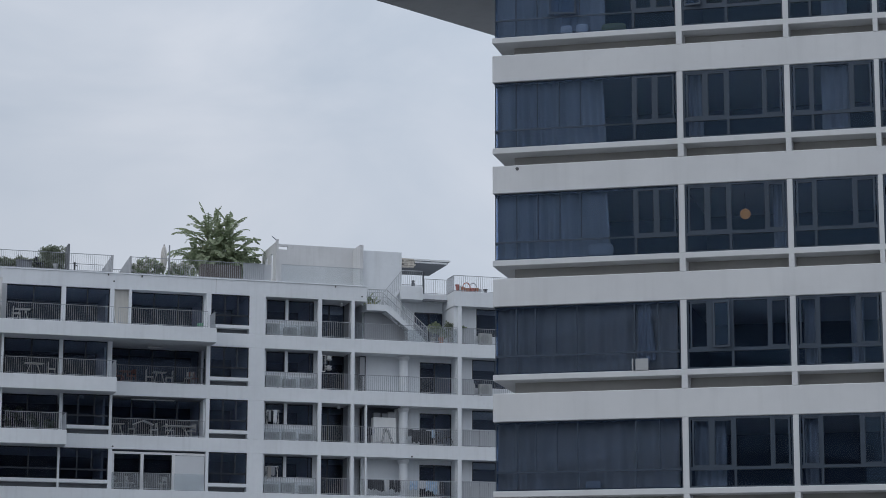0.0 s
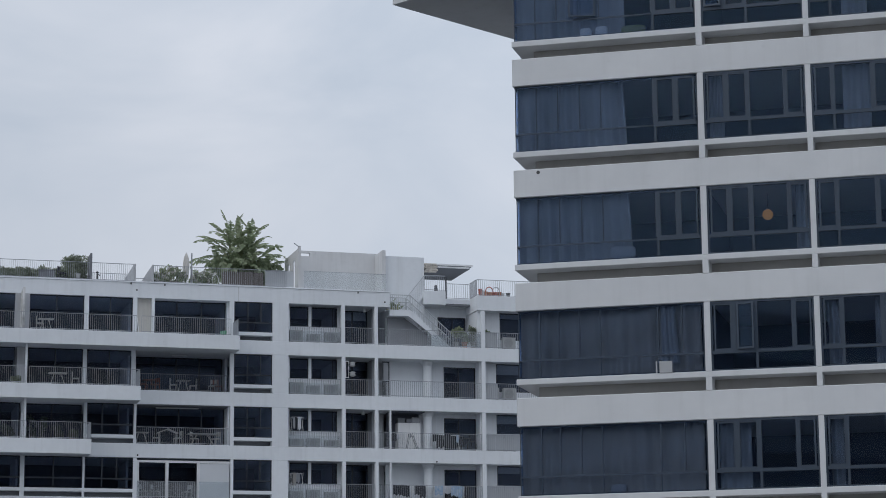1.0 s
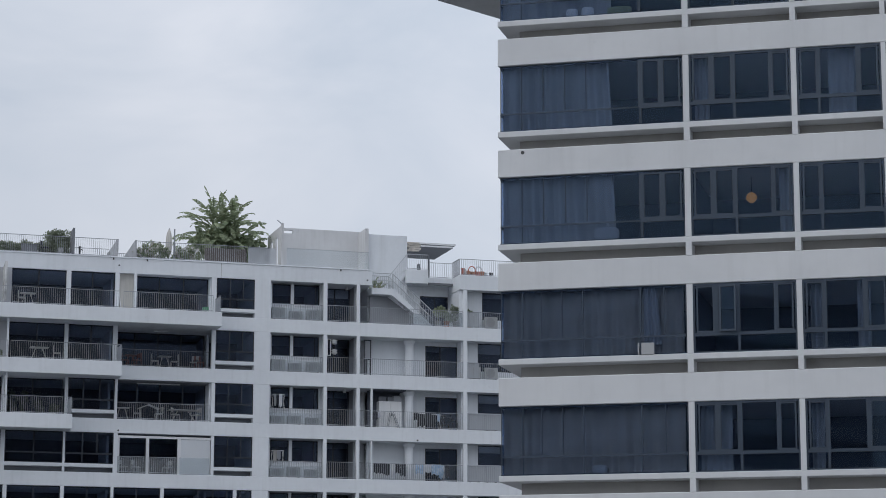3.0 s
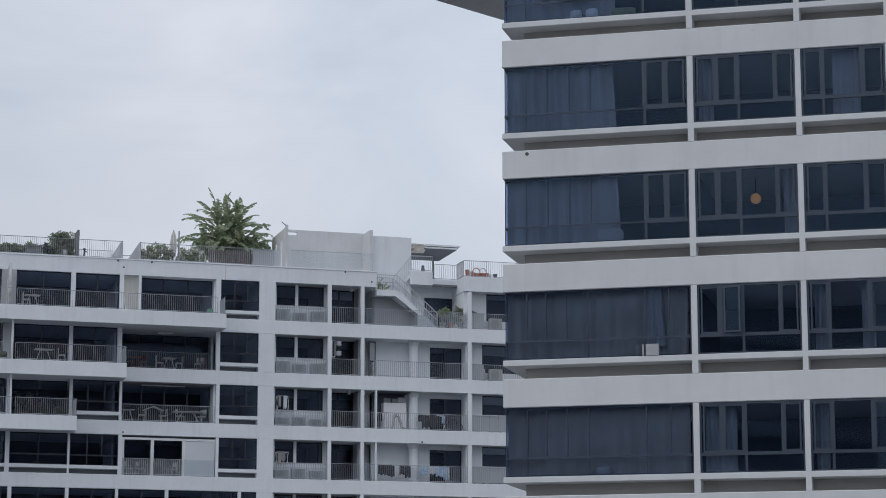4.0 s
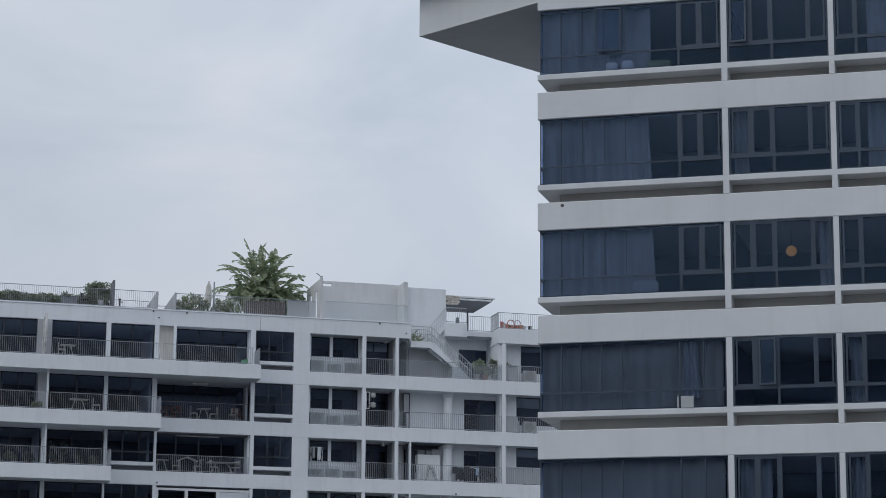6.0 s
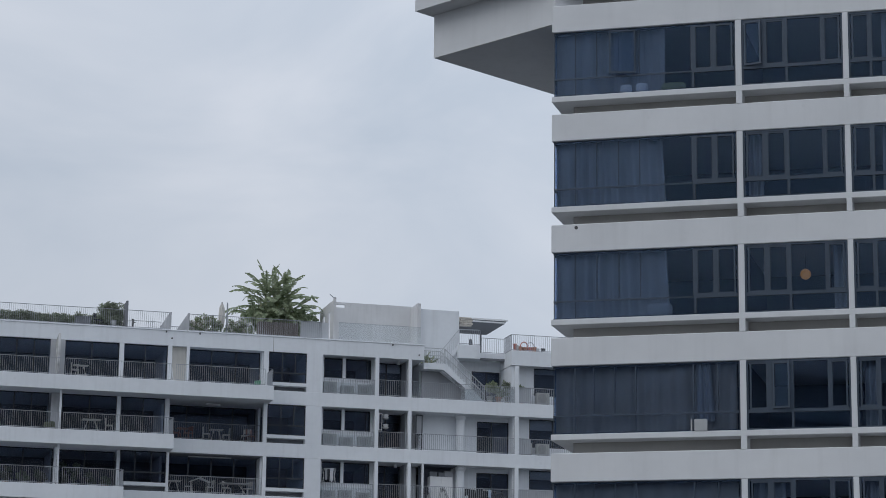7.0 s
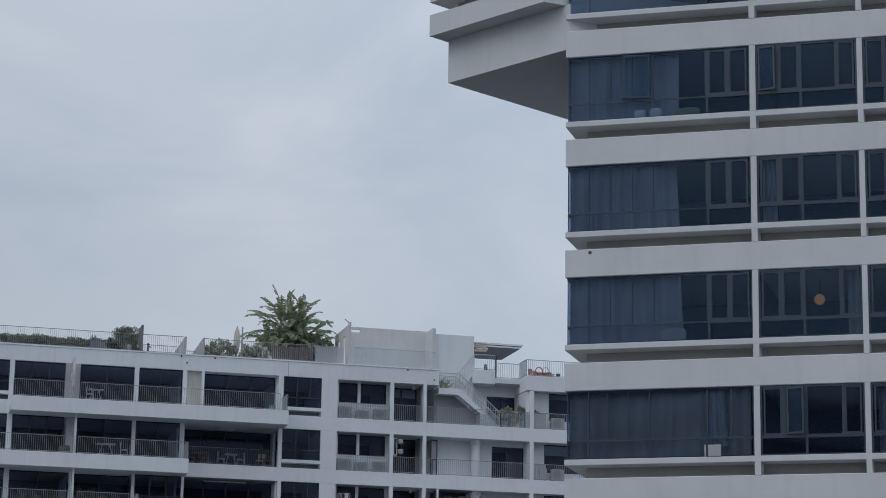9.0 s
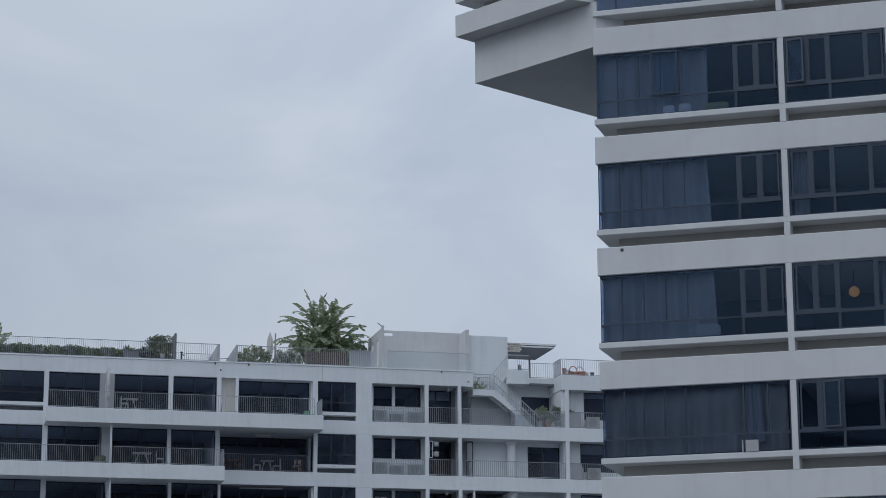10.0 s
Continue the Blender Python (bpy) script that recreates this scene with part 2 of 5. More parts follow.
# ---- helpers for meshes ----
def box(bm, x0, x1, y0, y1, z0, z1, bevel=0.0):
    v = [bm.verts.new((x, y, z)) for z in (z0, z1) for x, y in ((x0, y0), (x1, y0), (x1, y1), (x0, y1))]
    faces = [bm.faces.new([v[i] for i in f]) for f in ((3, 2, 1, 0), (4, 5, 6, 7), (0, 1, 5, 4), (1, 2, 6, 5), (2, 3, 7, 6), (3, 0, 4, 7))]
    if bevel:
        bmesh.ops.bevel(bm, geom=list({e for f in faces for e in f.edges}), offset=bevel, segments=1, affect="EDGES")
    return bm


def prism(bm, outline, axis, a, b):
    """A flat outline of (p, q) pairs pushed along an axis from a to b: 'x' takes (y, z), 'y' takes (x, z), 'z' takes (x, y)."""
    def at(p, q, s):
        return (s, p, q) if axis == "x" else (p, s, q) if axis == "y" else (p, q, s)
    lo = [bm.verts.new(at(p, q, a)) for p, q in outline]
    hi = [bm.verts.new(at(p, q, b)) for p, q in outline]
    n = len(outline)
    bm.faces.new(lo[::-1])
    bm.faces.new(hi)
    for i in range(n):
        bm.faces.new((lo[i], lo[(i + 1) % n], hi[(i + 1) % n], hi[i]))
    bmesh.ops.recalc_face_normals(bm, faces=bm.faces[:])
    return bm


def tube(bm, a, b, r0, r1=None, n=8):
    a, b = Vector(a), Vector(b)
    r1 = r0 if r1 is None else r1
    q = (b - a).to_track_quat("Z", "Y").to_matrix()
    rings = [[bm.verts.new(c + q @ Vector((r * math.cos(2 * math.pi * i / n), r * math.sin(2 * math.pi * i / n), 0))) for i in range(n)] for c, r in ((a, r0), (b, r1))]
    bm.faces.new(rings[0][::-1])
    bm.faces.new(rings[1])
    for i in range(n):
        bm.faces.new((rings[0][i], rings[0][(i + 1) % n], rings[1][(i + 1) % n], rings[1][i]))
    return bm


def lathe(bm, profile, n=14, centre=(0, 0)):
    rings = [[bm.verts.new((centre[0] + r * math.cos(2 * math.pi * i / n), centre[1] + r * math.sin(2 * math.pi * i / n), z)) for i in range(n)] for r, z in profile]
    for lo, hi in zip(rings, rings[1:]):
        for i in range(n):
            bm.faces.new((lo[i], lo[(i + 1) % n], hi[(i + 1) % n], hi[i]))
    bm.faces.new(rings[0][::-1])
    bm.faces.new(rings[-1])
    return bm


def mesh_of(name, bm, mat, smooth=False):
    me = bpy.data.meshes.new(name)
    bm.to_mesh(me)
    bm.free()
    me.materials.append(mat)
    if smooth:
        for p in me.polygons:
            p.use_smooth = True
    return me


def part(name, bm, mat, parent, label="", smooth=False):
    ob = new(name, mesh_of(name, bm, mat, smooth))
    ob.parent = parent
    if label:
        tagged(ob, label)
    return ob


def thing(name, m, label, category, group="", kind=""):
    ob = new(name)
    ob.empty_display_size = 0.2
    ob.matrix_world = m
    return tagged(ob, label, category, group, kind)


def whole(name, bm, mat, m, label, category, group="", kind="", smooth=False):
    ob = new(name, mesh_of(name, bm, mat, smooth))
    ob.matrix_world = m
    return tagged(ob, label, category, group, kind)


def block(name, mat, parent, x0, x1, y0, y1, z0, z1, bevel=0.0, label=""):
    return part(name, box(bmesh.new(), x0, x1, y0, y1, z0, z1, bevel), mat, parent, label)


# the two buildings' own axes: along the front, inwards, up
NEAR = pose(1.378, 63.466, 0, 0, 0, -14.204)
FAR = pose(-11.750, 139.544, 0, 0, 0, 16.597)
UPPER = pose(-2.08, 66.90, 0, 0, 0, -43.8)

# ---- ground ----
bm = bmesh.new()
bmesh.ops.create_grid(bm, x_segments=24, y_segments=24, size=4000)
ground = whole("ground", bm, GRASS, pose(0, 0, 0), "flat lawn and paving reaching to the horizon", "ground", kind="structure")

# plain block across the garden, behind the viewer, which the windows mirror
opposite = thing("apartment_building", pose(-52, -44, 0, 0, 0, 28), "plain white and grey apartment block across the garden", "building")
for k in range(10):
    block("floor_band", PAINT_FAR, opposite, -32, 32, -8, 8, 3.1 * k + 2.1, 3.1 * k + 3.1)
    block("wall", FIN_GREY, opposite, -31.6, 31.6, -7.6, 7.6, 3.1 * k, 3.1 * k + 2.1)

# ---- near building ----
STOREY = 3.2
N_TOP = 18.515          # head of the windows on storey 0 below the overhang
N_LEN, N_DEEP = 17.6, 11.0
N_COLS = [(5.22, 5.385), (8.175, 8.325), (10.60, 10.73), (13.55, 13.68)]
near_building = thing("apartment_building", NEAR, "tall white apartment block with dark ribbon windows and projecting concrete bands", "building")


def window(parent, bays_x, z0, z1, y, uprights, low, transom, slim_to=None, glass=GLASS, metal=FRAME, sash=()):
    """A window between two columns: one frame mesh with panes under it. uprights: (x, width) above the transom; low: x of those below it."""
    x0, x1 = bays_x
    bm = bmesh.new()
    # slim_to: up to there the glass is butt-jointed, with hardly any frame
    xs = slim_to or x0
    for a, b, c, d in ((x0, x1, z1 - 0.06, z1), (x0, x1, z0, z0 + 0.04), (x0, x0 + (0.012 if slim_to else 0.05), z0 + 0.04, z1 - 0.06), (x1 - 0.05, x1, z0 + 0.04, z1 - 0.06)):
        box(bm, a, b, y - 0.03 if not slim_to else y + 0.02, y + 0.05, c, d)
    if transom:
        box(bm, max(xs, x0 + 0.05), x1 - 0.05, y - 0.032, y + 0.048, transom - 0.045, transom + 0.045)
        if slim_to:
            box(bm, x0 + 0.012, xs, y - 0.005, y + 0.03, transom - 0.02, transom + 0.02)
    for x, w in uprights:
        box(bm, x - w / 2, x + w / 2, y - 0.028, y + 0.046, (transom or z0) + 0.045, z1 - 0.06)
    for x in low:
        w = 0.012 if slim_to and x < slim_to else 0.035
        box(bm, x - w, x + w, y - (0.003 if w < 0.02 else 0.028), y + 0.046, z0 + 0.04, transom - 0.02 if w < 0.02 else transom - 0.045)
    # slim inner sashes round every light that opens
    edges = [x0 + 0.05] + [x for x, w in uprights] + [x1 - 0.05]
    for i in sash:
        a, b, c, d = edges[i] + 0.04, edges[i + 1] - 0.04, (transom or z0) + 0.045, z1 - 0.06
        for e, f, g, h in ((a, b, d - 0.05, d), (a, b, c, c + 0.05), (a, a + 0.045, c + 0.05, d - 0.05), (b - 0.045, b, c + 0.05, d - 0.05)):
            box(bm, e, f, y - 0.018, y + 0.03, g, h)
    win = part("window", bm, metal, parent)
    for i in range(len(edges) - 1):
        part("pane", box(bmesh.new(), edges[i], edges[i + 1], y + 0.004, y + 0.016, (transom or z0), z1 - 0.03), glass, win)
    if transom:
        edges = [x0 + 0.05] + list(low) + [x1 - 0.05]
        for i in range(len(edges) - 1):
            part("pane", box(bmesh.new(), edges[i], edges[i + 1], y + 0.004, y + 0.016, z0 + 0.02, transom), glass, win)
    return win


def open_sash(parent, x0, x1, z0, z1, y, degrees, hinge_right=False):
    """A casement that stands open to the outside, turned on one upright edge."""
    w = x1 - x0
    bm = bmesh.new()
    for a, b, c, d in ((0, w, z1 - 0.05, z1), (0, w, z0, z0 + 0.05), (0, 0.05, z0 + 0.05, z1 - 0.05), (w - 0.05, w, z0 + 0.05, z1 - 0.05)):
        box(bm, a, b, -0.02, 0.02, c, d)
    m = pose(x0, y, 0, 0, 0, -degrees)
    if hinge_right:
        m = pose(x1, y, 0, 0, 0, degrees) @ pose(-w, 0, 0)
    bmesh.ops.transform(bm, matrix=m, verts=bm.verts[:])
    s = part("open_sash", bm, FRAME, parent, "dark framed casement standing open")
    bm = box(bmesh.new(), 0.03, w - 0.03, -0.006, 0.006, z0 + 0.03, z1 - 0.03)
    bmesh.ops.transform(bm, matrix=m, verts=bm.verts[:])
    part("pane", bm, GLASS, s)


for k in range(-3, 6):
    zt = N_TOP - STOREY * k
    # solid band, set-back wall behind the planter gap, and the sill slab above it
    block("spandrel_band", PAINT, near_building, 0, N_LEN, 0, N_DEEP, zt, zt + 0.79, 0.018)
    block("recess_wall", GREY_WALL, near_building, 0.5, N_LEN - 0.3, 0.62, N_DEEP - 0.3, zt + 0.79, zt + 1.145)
    block("sill_slab", PAINT, near_building, 0.0, N_LEN, 0.0, N_DEEP, zt + 1.145, zt + 1.31, 0.012)
    for a, b in N_COLS:
        block("column", PAINT, near_building, a, b, -0.006, 0.62, zt + 0.785, zt + 1.15)
        block("column", PAINT, near_building, a, b, -0.006, 0.22, zt - 1.895, zt + 0.004)
    # rooms: back wall, party walls; near-black blue puts indoor shade in the paint
    z0 = zt - 1.89
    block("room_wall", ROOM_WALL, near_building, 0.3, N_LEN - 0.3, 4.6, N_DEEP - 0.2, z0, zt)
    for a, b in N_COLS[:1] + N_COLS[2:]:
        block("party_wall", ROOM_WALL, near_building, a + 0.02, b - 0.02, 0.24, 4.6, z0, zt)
    tr = zt - 1.385
    many = [(0.67, 0.02), (1.28, 0.02), (1.90, 0.02), (2.50, 0.016), (4.02, 0.12), (4.60, 0.12)]
    if k >= 2:
        many = [(0.67, 0.03), (1.20, 0.02), (1.78, 0.02), (2.36, 0.03), (3.95, 0.04), (4.60, 0.03)]
    window(near_building, (0.06, 5.22), z0, zt, 0.07, many, [0.67, 4.02] if k < 2 else [0.67, 2.36, 3.95], tr, slim_to=4.0 if k < 2 else 5.1, sash=(5, 6) if k < 2 else ())
    window(near_building, (5.385, 8.175), z0, zt, 0.07, [(6.0, 0.13), (6.60, 0.11), (7.60, 0.08)], [6.62], tr, sash=(0, 1, 3))
    window(near_building, (8.325, 10.60), z0, zt, 0.07, [(8.92, 0.09), (9.97, 0.11)], [8.92], tr, sash=(0, 2))
    window(near_building, (10.73, 13.55), z0, zt, 0.07, [(11.35, 0.11), (12.0, 0.11), (12.9, 0.08)], [12.0], tr, sash=(0, 1))
    window(near_building, (13.68, N_LEN - 0.06), z0, zt, 0.07, [(14.6, 0.1), (16.0, 0.1)], [14.6], tr)
    # glazed return of the corner and the plain flank behind it
    bm = bmesh.new()
    for a, b, c, d in ((0.12, 4.6, zt - 0.06, zt), (0.12, 4.6, z0, z0 + 0.04), (0.12, 4.6, tr - 0.02, tr + 0.02)):
        box(bm, 0.04, 0.10, a, b, c, d)
    for y in (0.95, 1.9, 2.8, 3.7):
        box(bm, 0.055, 0.085, y - 0.015, y + 0.015, z0 + 0.04, zt - 0.06)
    box(bm, 0.058, 0.080, 0.075, 0.10, z0, zt)
    side = part("side_window", bm, FRAME, near_building)
    part("pane", box(bmesh.new(), 0.062, 0.074, 0.10, 4.6, z0 + 0.02, zt - 0.03), GLASS, side)
    block("flank_wall", PAINT, near_building, 0.02, 0.3, 4.6, N_DEEP - 0.2, z0, zt)
block("lower_wall", PAINT, near_building, 0.1, N_LEN - 0.1, 0.1, N_DEEP, 0, N_TOP - STOREY * 5 - 1.89)
block("flank_wall", PAINT, near_building, N_LEN - 0.06, N_LEN, 0.3, N_DEEP, 0, N_TOP + 3 * STOREY)
# drain outlet in one band
part("drain_hole", tube(bmesh.new(), (0.71, -0.012, 16.0), (0.71, 0.02, 16.0), 0.05, 0.05, 14), AC_DARK, near_building, "round dark drain outlet")
# casements that stand open
open_sash(near_building, 1.66, 2.40, N_TOP + STOREY - 1.33, N_TOP + STOREY - 0.07, 0.03, 10, True)
open_sash(near_building, 5.46, 5.95, N_TOP + STOREY - 1.33, N_TOP + STOREY - 0.07, 0.03, 12)
open_sash(near_building, 6.10, 6.58, N_TOP - 2 * STOREY - 1.33, N_TOP - 2 * STOREY - 0.07, 0.02, 14)

# upper block that leans over the corner
upper_building = thing("apartment_building", UPPER, "upper block of white apartments that overhangs the corner", "building")
SOFFIT = 22.0


def wedge(name, mat, grow, side, z0, z1, inset=0.0):
    """A slice of the overhanging block: its front edge runs to the near building's corner, its end edge runs inwards."""
    bm = bmesh.new()
    prism(bm, [(-side + inset, -grow + inset), (4.92 - grow * 0.62, -grow + inset), (8.3, 9.0), (-side + inset, 9.0)], "z", z0, z1)
    return part(name, bm, mat, upper_building)


wedge("end_wall", PAINT, 0.0, 0.0, SOFFIT, 23.34)
for j in range(3):
    zb = 23.34 + STOREY * j
    wedge("spandrel_band", PAINT, 0.66, 0.15, zb, zb + 0.66)
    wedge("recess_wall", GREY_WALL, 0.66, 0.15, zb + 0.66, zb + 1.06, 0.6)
    wedge("sill_slab", PAINT, 0.66, 0.15, zb + 1.06, zb + 1.24)
    wedge("wall", PAINT, 0.55, 0.05, zb + 1.24, zb + STOREY)


# ---- inside the near windows ----
def curtain(x0, x1, z0, z1, y, folds, mat, label, depth=0.05, top_x1=None, m=NEAR):
    bm = bmesh.new()
    n = int(folds * 8)
    lo, hi = [], []
    for i in range(n + 1):
        s = i / n
        d = depth * math.sin(s * folds * 2 * math.pi + 1.3 * math.sin(s * folds * 1.1 + x1)) + 0.03 * math.sin(s * folds * 2.7 + x0)
        lo.append(bm.verts.new((x0 + (x1 - x0) * s, y + d, z0)))
        hi.append(bm.verts.new((x0 + ((top_x1 or x1) - x0) * s, y + d * 0.6, z1)))
    for i in range(n):
        bm.faces.new((lo[i], lo[i + 1], hi[i + 1], hi[i]))
    g = bmesh.ops.extrude_face_region(bm, geom=bm.faces[:])
    bmesh.ops.translate(bm, vec=(0, 0.006, 0), verts=[v for v in g["geom"] if isinstance(v, bmesh.types.BMVert)])
    return whole("curtain", bm, mat, m, label, "curtain", "curtains behind the windows")


for k, x1, top_x, folds in ((-1, 3.2, 3.2, 6), (0, 3.2, 3.1, 8), (1, 3.3, 3.2, 7), (2, 5.1, 5.1, 12), (3, 5.1, 5.1, 10)):
    zt = N_TOP - STOREY * k
    curtain(0.09, x1, zt - 1.87, zt - 0.02, 0.30, folds, CURTAIN_DIM if k >= 2 else CURTAIN, "grey full-length curtain drawn behind the corner window", 0.085 if k < 2 else 0.04, top_x)
for k, x0, x1 in ((2, 8.5, 8.85), (2, 9.75, 10.1), (3, 5.5, 6.35), (3, 8.45, 8.8), (1, 7.75, 8.1), (0, 5.5, 5.9), (0, 9.15, 9.9), (-1, 9.2, 9.9)):
    zt = N_TOP - STOREY * k
    curtain(x0, x1, zt - 1.87, zt - 0.02, 0.34, max(2, int((x1 - x0) * 4)), CURTAIN, "narrow grey curtain pulled aside behind a window", 0.05)

curtain(4.02, 4.50, N_TOP - 2 * STOREY - 1.6, N_TOP - 2 * STOREY - 0.05, 0.19, 3, CURTAIN, "pale cloth hung between a curtain and the window", 0.03, 4.38)
# the same curtains run on behind the glazed side of the corner
for k in range(-2, 5):
    zt = N_TOP - STOREY * k
    curtain(0.40, 4.5, zt - 1.87, zt - 0.02, -0.15, 9, CURTAIN_DIM, "grey full-length curtain drawn behind the corner's side window", 0.035, None, NEAR @ pose(0, 0, 0, 0, 0, 90))

# glowing paper globe
lamp = thing("pendant_lamp", NEAR @ pose(6.86, 1.5, 14.72), "round amber paper globe lamp hanging in a room", "lamp")
bm = bmesh.new()
bmesh.ops.create_uvsphere(bm, u_segments=20, v_segments=14, radius=0.15)
part("shade", bm, LAMP, lamp, "amber paper globe", True)
part("cord", tube(bmesh.new(), (0, 0, 0.14), (0, 0, N_TOP - STOREY - 14.72), 0.008, n=6), FRAME, lamp)

# things on the window ledges
def cushion(x, y, z, w, h, mat, label):
    bm = bmesh.new()
    bmesh.ops.create_uvsphere(bm, u_segments=16, v_segments=10, radius=1.0)
    for v in bm.verts:
        v.co = Vector((math.copysign(abs(v.co.x) ** 0.6, v.co.x) * w / 2, v.co.y * 0.09, math.copysign(abs(v.co.z) ** 0.6, v.co.z) * h / 2 + h / 2))
    return whole("cushion", bm, mat, NEAR @ pose(x, y, z), label, "cushion", "cushions on window ledges", smooth=True)


ledge = [N_TOP - STOREY * k - 1.89 for k in range(-1, 4)]
cushion(3.0, 0.20, ledge[2], 0.75, 0.40, CURTAIN, "pale grey cushion on a window ledge")
cushion(2.1, 0.20, ledge[0], 0.34, 0.28, PALE_CLOTH, "white cushion on a window ledge")
cushion(2.55, 0.20, ledge[0], 0.36, 0.30, PALE_CLOTH, "white cushion on a window ledge")
cushion(3.45, 0.20, ledge[0], 0.70, 0.26, LEAF_PALE, "pale green cushion on a window ledge")
cushion(2.75, 0.20, ledge[4], 0.45, 0.26, CURTAIN, "grey cushion on a window ledge")
carton = thing("box", NEAR @ pose(4.12, 0.0, ledge[3]), "small pale grey box on an outer window sill", "box")
part("body", box(bmesh.new(), -0.15, 0.2, -0.02, 0.035, 0, 0.32, 0.006), RAIL_PALE, carton)
part("flap", box(bmesh.new(), -0.25, -0.21, -0.02, 0.035, 0, 0.32), RAIL_PALE, carton)

# ---- far building ----
F_LO, F_HI, F_DEEP = -27.0, 19.0, 11.0
far_building = thing("apartment_building", FAR, "white terrace of apartments with stepped balconies and a roof garden", "building")


def top(k):
    return 25.4 - STOREY * k


def floor_z(k):
    return 23.04 - STOREY * k


def fb(name, mat, x0, x1, y0, y1, z0, z1, bevel=0.0, label=""):
    return block(name, mat, far_building, x0, x1, y0, y1, z0, z1, bevel, label)


LAST = 7
for k in range(0, LAST):
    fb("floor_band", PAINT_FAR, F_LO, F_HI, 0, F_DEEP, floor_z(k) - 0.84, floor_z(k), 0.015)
    # back walls coloured dark so the rooms read as unlit
    fb("back_wall", SHADE_DARK, F_LO, 7.4 if k == 0 else F_HI, 5.6, F_DEEP - 0.1, floor_z(k), top(k))
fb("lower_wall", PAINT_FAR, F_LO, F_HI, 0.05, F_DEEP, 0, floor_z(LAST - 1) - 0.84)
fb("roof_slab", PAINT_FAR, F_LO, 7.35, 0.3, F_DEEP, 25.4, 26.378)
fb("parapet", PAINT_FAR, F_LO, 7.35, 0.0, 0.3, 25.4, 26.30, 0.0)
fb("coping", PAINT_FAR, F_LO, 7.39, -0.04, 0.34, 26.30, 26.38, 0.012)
# joint lines and small drain outlets in the parapet
for x in (-2.1,):
    fb("joint", GREY_WALL, x - 0.012, x + 0.012, -0.004, 0.1, 25.4, 26.3)
for x, z in ((-8.3, 25.85), (7.05, 25.7), (-8.1, 15.95), (10.3, 15.9)):
    part("drain_hole", tube(bmesh.new(), (x, -0.01, z), (x, 0.02, z), 0.055, n=10), AC_DARK, far_building, "round dark drain outlet")

for x in (-8.65, -6.62, 5.35):
    fb("rain_spout", AC_DARK, x - 0.04, x + 0.04, -0.06, 0.0, 26.18, 26.29, 0.0, "small dark rain spout")

# balcony slabs that step forward, storey by storey
JUT = 1.62
for k, a, b in ((0, -18.69, -2.32), (1, F_LO, -8.21), (2, F_LO, -11.04)):
    z = floor_z(k)
    fb("balcony_slab", PAINT_FAR, a, b, -JUT, 0.0, z - 0.84, z - 0.45, 0.0)
    fb("balcony_front", PAINT_FAR, a, b, -JUT - 0.004, -JUT + 0.14, z - 0.845, z + 0.01, 0.012)
    fb("balcony_cheek", PAINT_FAR, b - 0.14, b + 0.003, -JUT + 0.14, 0.0, z - 0.845, z + 0.008)

COLUMNS = {
    0: [(-18.75, -18.47), (-15.47, -14.62), (-11.40, -11.13), (-8.50, -8.25), (-7.37, -7.20), (-2.66, -2.36), (4.29, 4.53), (6.39, 6.60), (13.24, 13.5)],
    1: [(-18.75, -18.45), (-15.3, -14.68), (-11.42, -11.20), (-8.55, -8.28), (-2.60, -2.36), (4.32, 4.55), (6.41, 6.62), (13.24, 13.5)],
    2: [(-18.75, -18.45), (-14.97, -14.82), (-11.30, -11.12), (-8.36, -8.20), (-2.56, -2.34), (4.35, 4.57), (6.42, 6.63), (7.34, 7.44), (13.24, 13.5)],
    3: [(-18.75, -18.45), (-14.95, -14.70), (-11.33, -11.2), (-8.35, -8.12), (-2.52, -2.34), (4.36, 4.58), (6.42, 6.63), (7.34, 7.44), (13.24, 13.5)],
    4: [(-18.75, -18.45), (-14.72, -14.5), (-11.39, -11.19), (-8.45, -8.28), (-5.5, -5.3), (-1.13, -0.92), (4.40, 4.6), (6.42, 6.63), (13.24, 13.5)],
}
for k in range(5, LAST):
    COLUMNS[k] = COLUMNS[4]
for k, spans in COLUMNS.items():
    for a, b in spans:
        # wide columns are greyed to carry the shade under the soffit
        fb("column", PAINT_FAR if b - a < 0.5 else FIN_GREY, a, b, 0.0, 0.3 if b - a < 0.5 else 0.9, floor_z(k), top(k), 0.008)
    fb("wall_pier", PAINT_FAR, 0.0, 1.0, 0.0, 1.2, floor_z(k), top(k))
    for x in (0.05, 4.33, 7.4, 13.3, -2.5, -8.45, -15.0):
        if not (k == 0 and x > 6):
            fb("party_wall", PAINT_FAR, x, x + 0.14, 1.2 if x in (0.05, 4.33) else 2.2, 5.6, floor_z(k), top(k))


def sill_window(k, x0, x1, splits):
    """Window over a white sill with a dark slot beneath it."""
    z = floor_z(k)
    fb("sill", PAINT_FAR, x0, x1, 0.01, 0.7, z + 0.31, z + 0.51)
    # the slot's shade is put into this wall's dark grey
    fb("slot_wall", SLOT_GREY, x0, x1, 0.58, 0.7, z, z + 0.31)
    window(far_building, (x0, x1), z + 0.51, top(k), 0.12, [(x0 + (x1 - x0) * s, 0.08) for s in splits], [x0 + (x1 - x0) * splits[0]], z + 1.1, glass=GLASS_FAR, metal=FRAME_FAR)


def glass_wall(k, x0, x1, y, n, metal=FRAME_FAR, glass=GLASS_FAR):
    xs = [(x0 + (x1 - x0) * i / n, 0.08) for i in range(1, n)]
    window(far_building, (x0, x1), floor_z(k), top(k), y, xs, [], 0, glass=glass, metal=metal)


